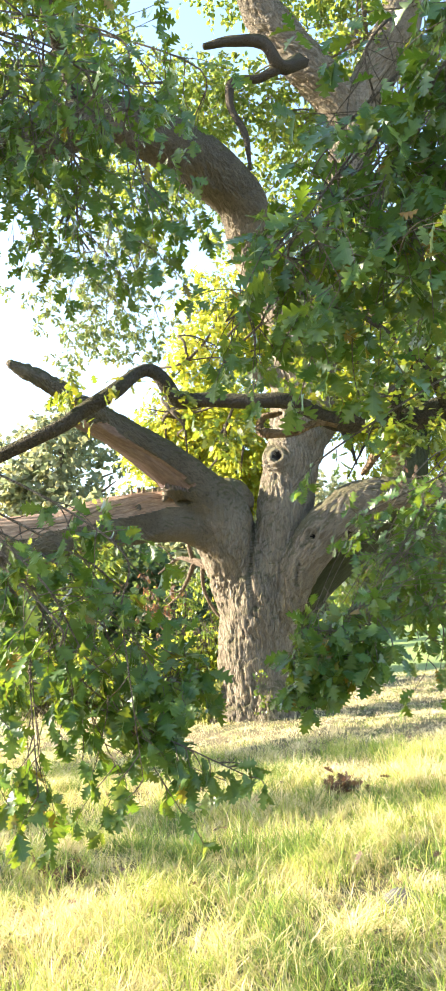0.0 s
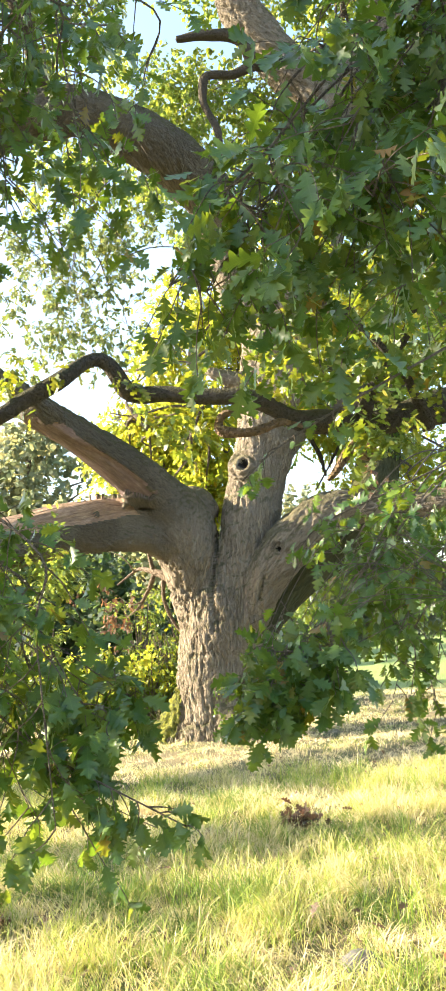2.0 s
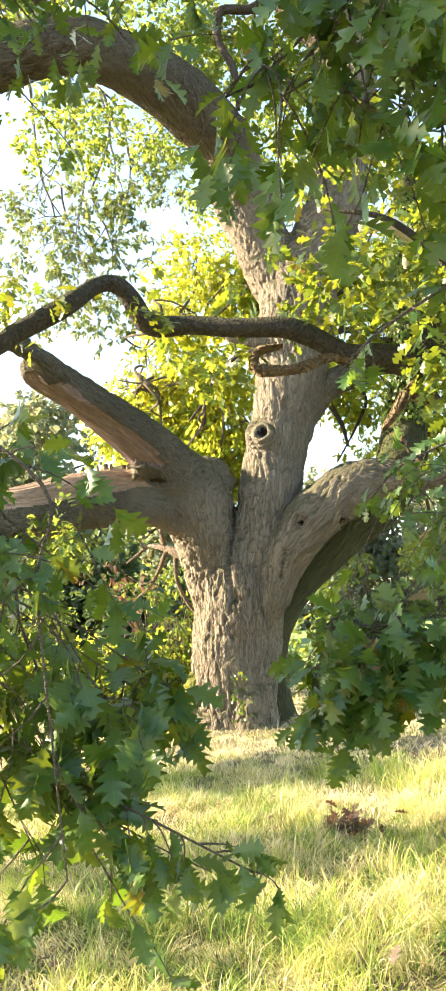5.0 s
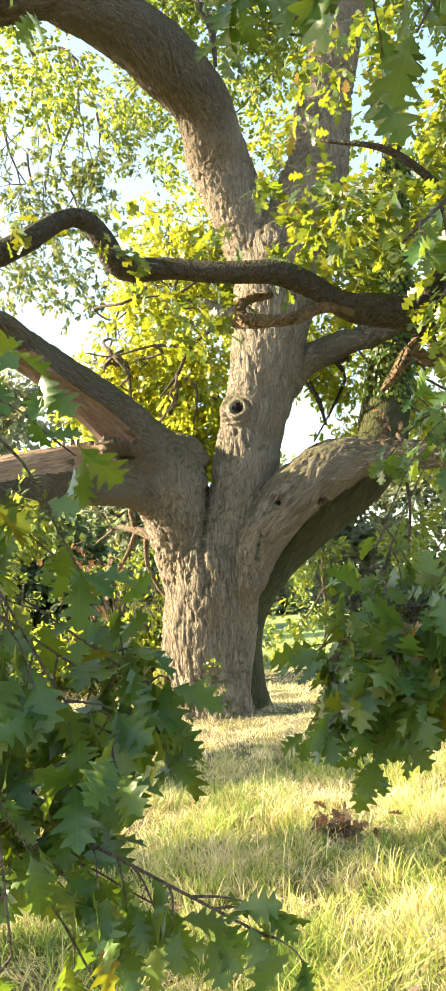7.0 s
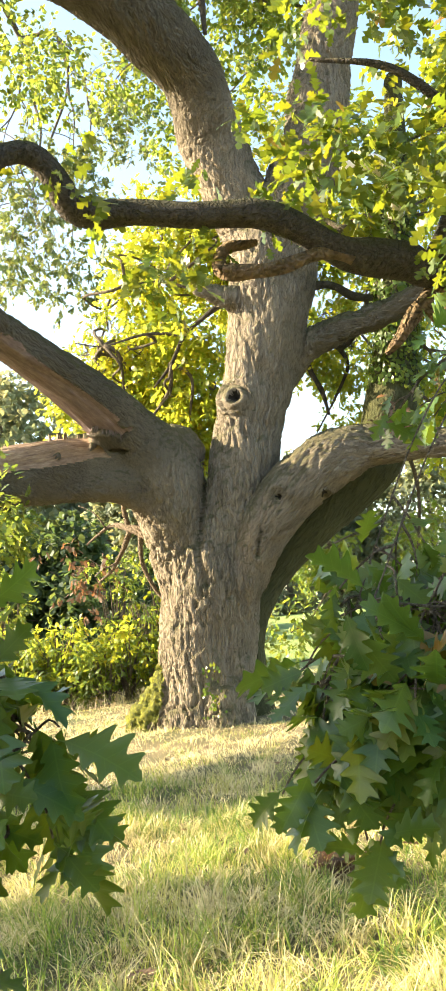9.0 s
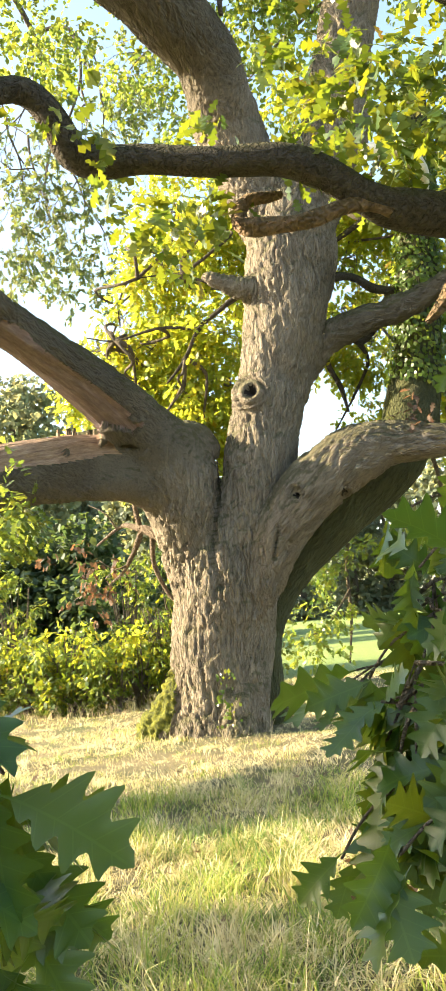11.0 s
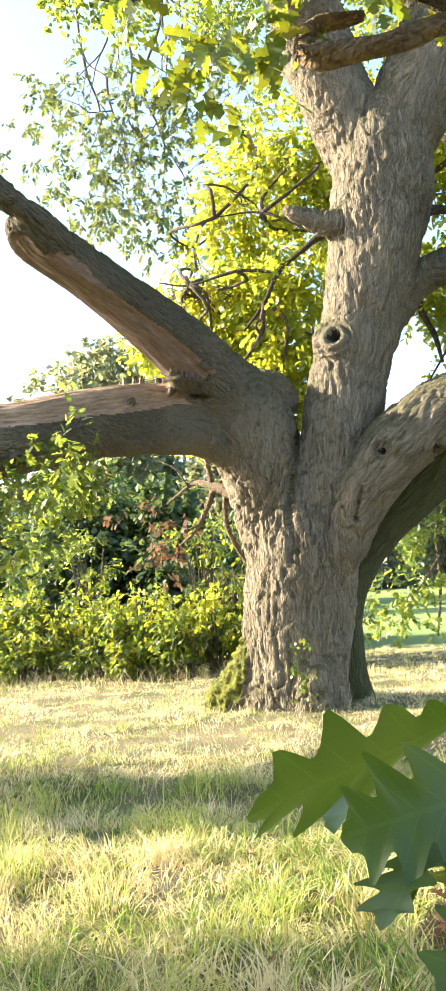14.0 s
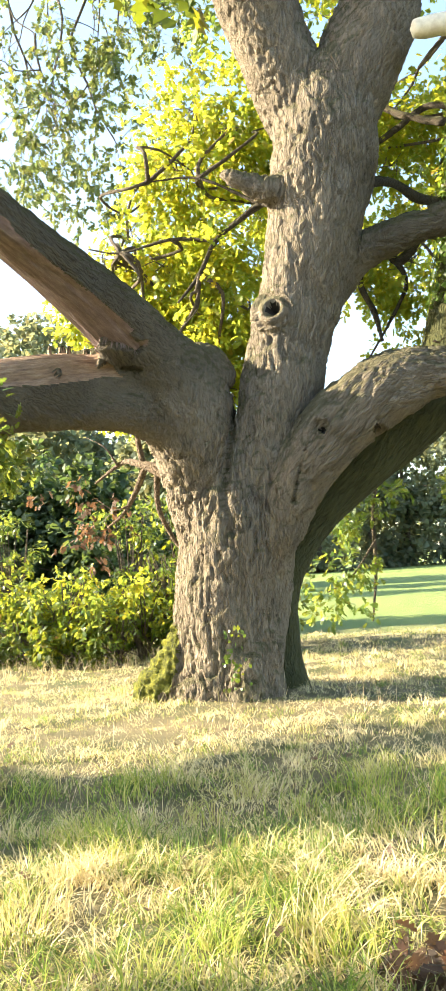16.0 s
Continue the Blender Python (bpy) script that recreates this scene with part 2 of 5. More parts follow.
M_LEAF = leaf_material("oak_leaf", [(0.045, 0.09, 0.02), (0.06, 0.115, 0.025), (0.08, 0.14, 0.03), (0.10, 0.14, 0.03)], (0.31, 0.44, 0.075))
# Same oak leaf four ways: near, sprig and bough darkened for shade, sunlit brightened.
M_LEAF_NEAR = leaf_material("near_oak_leaf", [(0.027, 0.076, 0.018), (0.038, 0.096, 0.021), (0.05, 0.112, 0.023), (0.078, 0.13, 0.026)], (0.21, 0.35, 0.025), 0.34, "object", 0.3, (0.24, 0.10, 0.02))
M_LEAF_SHADED = leaf_material("shaded_oak_leaf", [(0.03, 0.075, 0.014), (0.045, 0.095, 0.018)], (0.10, 0.20, 0.016), 0.4, "object", 0.3)
M_LEAF_BOUGH = leaf_material("bough_leaf", [(0.03, 0.07, 0.016), (0.045, 0.09, 0.018), (0.06, 0.11, 0.022), (0.10, 0.13, 0.024)], (0.30, 0.41, 0.035), 0.42, "island", 0.34, (0.28, 0.14, 0.03))
M_LEAF_SUNLIT = leaf_material("sunlit_oak_leaf", [(0.06, 0.125, 0.024), (0.085, 0.155, 0.026), (0.11, 0.175, 0.03), (0.16, 0.185, 0.032)], (0.52, 0.64, 0.075), 0.4, "island", 0.57, (0.34, 0.18, 0.04))
# Pale grey-green: the haze of distance is mixed into the leaf colour.
M_LEAF_HAZED = leaf_material("hazed_leaf", [(0.12, 0.15, 0.10), (0.14, 0.175, 0.115), (0.17, 0.20, 0.135)], (0.32, 0.39, 0.21), 0.6)
# Woodland shade and bluish haze are put into this leaf colour.
M_LEAF_DARK = leaf_material("wood_leaf", [(0.045, 0.085, 0.052), (0.06, 0.105, 0.06), (0.085, 0.13, 0.07)], (0.12, 0.2, 0.055), 0.6)
M_LEAF_BROWN = leaf_material("dead_leaf", [(0.085, 0.058, 0.042), (0.15, 0.10, 0.068), (0.25, 0.175, 0.12)], (0.18, 0.11, 0.06), 0.6)
M_IVY = leaf_material("ivy_leaf", [(0.035, 0.08, 0.018), (0.06, 0.12, 0.025), (0.10, 0.17, 0.035)], (0.25, 0.38, 0.05), 0.35)
n = Nodes("cushion_moss")
mo = n.noise(n.place(), 16, 6, 0.75)
n.wire(n.ramp(mo, [(0.36, (0.03, 0.035, 0.007)), (0.53, (0.14, 0.15, 0.018)), (0.70, (0.32, 0.30, 0.035))]), n.bsdf.inputs["Base Color"])
n.bsdf.inputs["Roughness"].default_value = 1.0
n.bump(mo, 1.0, 0.07)
M_MOSS = n.mat
n = Nodes("sawn_wood")
n.wire(n.ramp(n.noise(n.place(), 14, 4), [(0.3, (0.62, 0.55, 0.42)), (0.7, (0.80, 0.74, 0.60))]), n.bsdf.inputs["Base Color"])
n.bsdf.inputs["Roughness"].default_value = 0.7
M_SAWN = n.mat
# Near-black colour stands in for the shade inside the knot holes.
n = Nodes("knot_hollow_shade")
n.wire(n.ramp(n.noise(n.place(), 40, 4), [(0.3, (0.012, 0.009, 0.007)), (0.7, (0.035, 0.026, 0.02))]), n.bsdf.inputs["Base Color"])
n.bsdf.inputs["Roughness"].default_value = 1.0
M_HOLLOW_SHADE = n.mat
n = Nodes("field_stone")
n.wire(n.ramp(n.noise(n.place(), 12, 5), [(0.3, (0.05, 0.048, 0.045)), (0.7, (0.11, 0.105, 0.095))]), n.bsdf.inputs["Base Color"])
n.bsdf.inputs["Roughness"].default_value = 0.9
n.bump(n.noise(n.place(), 30, 4), 0.6, 0.02)
M_STONE = n.mat


# ---------------------------------------------------------------- leaves
def leaf_outline(kind):
    if kind == "near":
        return [(0, .008), (.10, .014), (.20, .15), (.25, .17), (.29, .065), (.36, .20), (.42, .31), (.47, .28), (.52, .085), (.60, .25), (.66, .35), (.71, .27), (.76, .085), (.84, .19), (.88, .16), (.92, .07), (1, .006)]
    if kind == "broad":
        return [(0, .008), (.09, .014), (.15, .09), (.20, .155), (.24, .18), (.262, .15), (.28, .115), (.305, .12), (.335, .18), (.37, .255), (.41, .31), (.445, .335), (.462, .28), (.475, .22), (.50, .155), (.52, .15), (.55, .22), (.59, .31), (.625, .365), (.645, .34), (.658, .27), (.68, .19), (.71, .135), (.73, .135), (.77, .19), (.81, .24), (.84, .25), (.852, .18), (.87, .11), (.90, .085), (.94, .075), (1, .006)]
    if kind == "mid":
        return [(0, .012), (.24, .22), (.34, .09), (.54, .35), (.64, .11), (.80, .24), (1, .02)]
    if kind == "speck":
        return [(0, .10), (.55, .42), (1, .06)]
    return [(0, .03), (.45, .34), (.72, .26), (1, .03)]


def leaf_template(kind, fold=0.10, curl=0.14):
    """A unit-long lobed leaf along x, face up: verts, triangles."""
    o = leaf_outline(kind)
    v, f = [], []
    if kind in ("near", "broad"):
        for i, (s, w) in enumerate(o):
            z = -curl * s * s
            tip = 0.34 * w
            v += [(s, 0, z), (s + tip, w, z + fold * w * 2 - 0.25 * w * w), (s + tip, -w * 0.96, z + fold * w * 2 - 0.25 * w * w)]
        for i in range(len(o) - 1):
            a, b = 3 * i, 3 * i + 3
            f += [(a, b, b + 1), (a, b + 1, a + 1), (a, a + 2, b + 2), (a, b + 2, b)]
    else:
        for s, w in o:
            z = -curl * s * s
            v += [(s + 0.25 * w, w, z + fold * w), (s + 0.25 * w, -w, z + fold * w)]
        for i in range(len(o) - 1):
            a, b = 2 * i, 2 * i + 2
            f += [(a, a + 1, b + 1), (a, b + 1, b)]
    return np.array(v, float), np.array(f, int)


def leaves_mesh(name, at, along, up, size, kind="mid"):
    """One joined mesh of many leaves: each at a place, pointing along, with its face up."""
    tv, tf = leaf_template(kind)
    x = along / np.linalg.norm(along, axis=1)[:, None]
    z = up - x * (up * x).sum(1)[:, None]
    z /= np.linalg.norm(z, axis=1)[:, None] + 1e-9
    y = np.cross(z, x)
    v = at[:, None] + size[:, None, None] * (tv[None, :, :1] * x[:, None] + tv[None, :, 1:2] * y[:, None] + tv[None, :, 2:] * z[:, None])
    n, k = len(at), len(tv)
    f = tf[None] + (np.arange(n) * k)[:, None, None]
    return mesh_of(name, v.reshape(-1, 3), f.reshape(-1, 3))


def unit(v):
    return v / (np.linalg.norm(v, axis=-1, keepdims=True) + 1e-9)


def clump_shoots(rng, centre, radii, shoots, shell=0.25):
    """Starts and ways of leafy shoots in an uneven ellipsoid of foliage, with gaps."""
    c, r = np.array(centre, float), np.array(radii, float)
    d = unit(rng.normal(size=(shoots * 2, 3)))
    rad = rng.uniform(shell ** 2, 1.0, (len(d), 1)) ** 0.5
    p = c + d * rad * r * (1 + 0.25 * vnoise(d * 2.3 + c, 5)[:, None])
    keep = vnoise(p * 1.1, 9) + 0.5 * vnoise(p * 2.7, 10) > -0.28
    p, d = p[keep][:shoots], d[keep][:shoots]
    way = unit(d * 0.7 + rng.normal(size=p.shape) * 0.55 + np.array([0, 0, -0.35]))
    return p, way


def shoot_leaves(rng, p, way, per=7, length=0.32, size=0.11):
    """Leaves along the shoots, thick at their ends."""
    n = len(p)
    t = rng.uniform(0.15, 1.0, (n, per)) ** 0.7
    at = p[:, None] + way[:, None] * t[..., None] * length + rng.normal(size=(n, per, 3)) * 0.025
    out = unit(way[:, None] * 0.7 + rng.normal(size=(n, per, 3)) * 0.75 + np.array([0, 0, -0.35]))
    up = unit(rng.normal(size=(n, per, 3)) * 0.55 + np.array([0, 0, 1.0]))
    s = size * rng.uniform(0.65, 1.25, (n, per))
    return at.reshape(-1, 3), out.reshape(-1, 3), up.reshape(-1, 3), s.ravel()


def foliage(name, clumps, material, parent, seed, per=7, length=0.32, size=0.11, kind="mid", label=""):
    rng = np.random.default_rng(seed)
    got = []
    for centre, radii, shoots in clumps:
        p, w = clump_shoots(rng, centre, radii, shoots)
        got.append(shoot_leaves(rng, p, w, per, length, size))
    a = [np.concatenate([g[i] for g in got]) for i in range(4)]
    ob = link(name, leaves_mesh(name, *a, kind=kind), material, parent, label)
    return tagged(ob, kind="stuff")


def limb_twigs(rng, start, direction, length, radius, depth, out, leaf_at, bend=0.25, droop=0.15, fork=3):
    """A crooked branch with side branches, as tubes; the ends are gathered in leaf_at."""
    p = np.array(start, float)
    d = unit(np.array(direction, float))
    pts = [(*p, radius)]
    steps = 5
    for i in range(steps):
        d = unit(d + rng.normal(size=3) * bend + np.array([0, 0, -droop]))
        p = p + d * length / steps
        pts.append((*p, radius * (1 - 0.75 * (i + 1) / steps)))
        if depth and i >= 1:
            for _ in range(fork if i == steps - 1 else max(1, fork - 2)):
                side = unit(d + rng.normal(size=3) * 0.8)
                limb_twigs(rng, p, side, length * 0.55, radius * (1 - 0.7 * (i + 1) / steps) * 0.75, depth - 1, out, leaf_at, bend, droop, fork)
    out.append(tube_arrays(pts, 5 if radius < 0.04 else 8, length / 9))
    leaf_at.append((p, d))


# ---------------------------------------------------------------- ground
def ground_height(x, y):
    p = np.stack([x, y, np.zeros_like(x)], 1)
    near = np.clip(1 - np.hypot(x + 2, y - 10) / 60, 0, 1)
    rise = 0.08 * np.exp(-((x + 2.6) ** 2 + (y - 14.3) ** 2) / 1.6)
    dip = np.clip((np.asarray(y, float) - 5.0) / 6.0, 0, 1)
    return near * (0.05 * vnoise(p * 0.7, 3) + 0.025 * vnoise(p * 2.2, 4)) + rise - 0.25 * np.clip((y - 20) / 6, 0, 1) - 0.1 * dip * dip * (3 - 2 * dip)


def grid_axis(lo, hi, fine_lo, fine_hi, fine, grow):
    a = list(np.arange(fine_lo, fine_hi, fine))
    s, x = fine, fine_lo
    while x > lo:
        s *= grow
        x -= s
        a.insert(0, x)
    s, x = fine, a[-1]
    while x < hi:
        s *= grow
        x += s
        a.append(x)
    return np.array(a)


n = Nodes("meadow_soil")
pl = n.place()
patch = n.noise(pl, 0.9, 5)
fine = n.noise(pl, 28, 5, 0.7)
far = n.noise(pl, 0.05, 4)
col = n.ramp(patch, [(0.35, (0.09, 0.11, 0.03)), (0.52, (0.18, 0.15, 0.07)), (0.68, (0.27, 0.215, 0.11))])
col = n.mix(n.math("MULTIPLY", fine, 0.75), col, (0.05, 0.045, 0.02))
sepy = n.add("SeparateXYZ")
n.wire(pl, sepy.inputs[0])
ff = n.ramp(n.math("MULTIPLY", sepy.outputs["Y"], 0.01), [(0.21, (0, 0, 0)), (0.26, (1, 1, 1))])
col = n.mix(ff, col, n.ramp(far, [(0.35, (0.12, 0.19, 0.04)), (0.65, (0.20, 0.25, 0.06))]))
n.wire(col, n.bsdf.inputs["Base Color"])
n.bsdf.inputs["Roughness"].default_value = 0.95
n.bump(fine, 0.8, 0.05)
M_SOIL = n.mat

xs = grid_axis(-1500, 1500, -9, 4, 0.14, 1.16)
ys = grid_axis(-1000, 2500, -1, 24, 0.14, 1.16)
gx, gy = np.meshgrid(xs, ys)
gz = ground_height(gx.ravel(), gy.ravel())
gi = np.arange(gx.size).reshape(gx.shape)
gf = np.stack([gi[:-1, :-1], gi[:-1, 1:], gi[1:, 1:], gi[1:, :-1]], -1).reshape(-1, 4)
ground = link("ground", mesh_of("ground", np.stack([gx.ravel(), gy.ravel(), gz], 1), gf), M_SOIL)
tagged(ground, "uneven meadow ground with dry soil under grass", "ground", kind="structure")


def grass_material(name, greens, straws, tuft=False):
    n = Nodes(name)
    rnd = n.attr("tone").outputs["Fac"] if tuft else n.island()
    pl = n.place()
    big = n.math("ADD", n.math("MULTIPLY", n.noise(pl, 0.8, 3), 0.6), n.math("MULTIPLY", n.noise(pl, 3.2, 3), 0.4))
    k = n.math("ADD", n.math("MULTIPLY", rnd, 0.85), n.math("MULTIPLY", n.math("SUBTRACT", big, 0.475), 3.9))
    sep = n.add("SeparateXYZ")
    n.wire(pl, sep.inputs[0])
    dry = n.math("MULTIPLY", n.math("MAXIMUM", 0.0, n.math("MINIMUM", 1.0, n.math("DIVIDE", n.math("SUBTRACT", sep.outputs["Y"], 9.8), 2.0))), 0.24)
    k = n.math("ADD", k, dry)
    col = n.ramp(k, [(0.0, greens[0]), (0.28, greens[1]), (0.45, straws[0]), (0.9, straws[1])])
    n.wire(col, n.bsdf.inputs["Base Color"])
    n.bsdf.inputs["Roughness"].default_value = 0.55
    tr = n.add("BsdfTranslucent")
    n.wire(n.mix(0.35, col, (0.6, 0.6, 0.2)), tr.inputs["Color"])
    mx = n.t.nodes.new("ShaderNodeMixShader")
    mx.inputs[0].default_value = 0.34
    n.wire(n.bsdf.outputs[0], mx.inputs[1])
    n.wire(tr.outputs[0], mx.inputs[2])
    n.wire(mx.outputs[0], n.out.inputs["Surface"])
    return n.mat


M_GRASS = grass_material("meadow_grass", [(0.05, 0.125, 0.012), (0.19, 0.29, 0.03)], [(0.45, 0.39, 0.15), (0.80, 0.67, 0.41)], True)


def blades(rng, x, y, height, width, lean, way=None, rows=((0, 1.0), (0.45, 0.8), (0.8, 0.45))):
    """Bent tapering blades; way gives the direction in which each one leans."""
    n = len(x)
    a = rng.uniform(0, 2 * math.pi, n)
    side = np.stack([np.cos(a), np.sin(a), np.zeros(n)], 1)
    b = rng.uniform(0, 2 * math.pi, n) if way is None else way
    bend = np.stack([np.cos(b), np.sin(b), np.zeros(n)], 1) * (lean * height)[:, None]
    base = np.stack([x, y, ground_height(x, y) - 0.01], 1)
    up = np.array([0, 0, 1.0])
    pts = []
    for s, w in rows:
        c = base + bend * s ** 2 + up * (height * s * (1 - 0.25 * lean * s))[:, None]
        pts += [c - side * (width * w)[:, None], c + side * (width * w)[:, None]]
    pts.append(base + bend + up * (height * (1 - 0.3 * lean))[:, None])
    v = np.stack(pts, 1)
    k = len(rows)
    t = [q for i in range(k - 1) for q in ((2 * i, 2 * i + 1, 2 * i + 3), (2 * i, 2 * i + 3, 2 * i + 2))] + [(2 * k - 2, 2 * k - 1, 2 * k)]
    f = np.array(t)[None] + (np.arange(n) * (2 * k + 1))[:, None, None]
    return v.reshape(-1, 3), f.reshape(-1, 3)


rng = np.random.default_rng(11)


def wedge(rng, count, y0, y1, power):
    """Places on the meadow, thicker where the path comes near."""
    y = y0 + (y1 - y0) * rng.uniform(0, 1, count) ** power
    half = 1.6 + 0.36 * (y - 2)
    x = -0.30 * (y - 2) * 0.62 - 0.4 + rng.uniform(-1, 1, count) * half
    return x, y


SHORT = ((0, 1.0), (0.55, 0.7))


def tufted(rng, count, per, y0, y1, power, spread, rows):
    """Grass in tufts: the blades of one tuft share their height, lean and tone."""
    cx, cy = wedge(rng, count, y0, y1, power)
    p = np.stack([cx, cy, cx * 0], 1)
    lush = vnoise(p * 1.6, 21) * 0.5 + vnoise(p * 5, 22) * 0.5
    ch = 0.04 + 0.14 * np.clip(lush + 0.3, 0, 1.4) + 0.09 * rng.uniform(0, 1, count) ** 2
    ch *= 1 - 0.4 * np.clip((cy - 8.5) / 3.5, 0, 1)
    ca, cl, ct = rng.uniform(0, 2 * math.pi, count), rng.uniform(0.3, 1.9, count), rng.uniform(0, 1, count)
    k = np.repeat(np.arange(count), per)
    x, y = cx[k] + rng.normal(size=len(k)) * spread, cy[k] + rng.normal(size=len(k)) * spread
    h = ch[k] * rng.uniform(0.45, 1.25, len(k))
    tone = np.clip(ct[k] + rng.normal(size=len(k)) * 0.22, 0, 1)
    ok = np.hypot(x + 2.6, y - 14.35) > 0.62
    x, y, h, k, tone = x[ok], y[ok], h[ok], k[ok], tone[ok]
    v, f = blades(rng, x, y, h, 0.0014 + 0.0018 * rng.uniform(0, 1, len(x)) + 0.00018 * y, cl[k] * rng.uniform(0.6, 1.3, len(x)), ca[k] + rng.normal(size=len(x)) * 0.7, rows)
    return v, f, np.repeat(tone, 2 * len(rows) + 1)


FULL = ((0, 1.0), (0.45, 0.8), (0.8, 0.45))
near_grass = tufted(rng, 9500, 10, 2.4, 8.6, 1.0, 0.035, FULL)
far_grass = tufted(rng, 12500, 10, 8.4, 22.5, 1.25, 0.05, SHORT)
tx, ty = wedge(rng, 420, 2.6, 11.0, 1.25)
bx = (tx[:, None] + rng.normal(size=(420, 50)) * 0.09).ravel()
by = (ty[:, None] + rng.normal(size=(420, 50)) * 0.09).ravel()
tv2, tf2 = blades(rng, bx, by, rng.uniform(0.12, 0.3, len(bx)), 0.0022 + 0.00012 * by, rng.uniform(0.3, 1.2, len(bx)))
wx, wy = rng.uniform(-11, 8, 70000), rng.uniform(-3, 21, 70000)
outside = (np.abs(wx + 0.30 * (wy - 2) * 0.62 + 0.4) > 1.5 + 0.36 * (wy - 2)) | (wy < 2.5)
wx, wy = wx[outside], wy[outside]
wv, wf = blades(rng, wx, wy, 0.06 + 0.14 * np.clip(0.4 + vnoise(np.stack([wx * 1.6, wy * 1.6, wx * 0], 1), 21), 0, 1), 0.003 + 0.003 * rng.uniform(0, 1, len(wx)), rng.uniform(0.5, 1.9, len(wx)), None, SHORT)
v, f = joined([near_grass[:2], far_grass[:2], (wv, wf)])
tone = np.concatenate([near_grass[2], far_grass[2], np.repeat(rng.uniform(0, 1, len(wx)), 5)])
grass = link("meadow_grass", mesh_of("meadow_grass", v, f), M_GRASS)
grass.data.attributes.new("tone", "FLOAT", "POINT").data.foreach_set("value", tone.astype(np.float32))
tagged(grass, "uneven tufts of green and straw-dry meadow grass", "grass", kind="stuff")

# ---------------------------------------------------------------- the old oak
oak = tagged(empty("oak_tree", (-2.55, 14.35, 0)), "huge old oak with torn broken limbs and green leaves", "tree")
INV = Matrix.Translation((2.55, -14.35, 0))

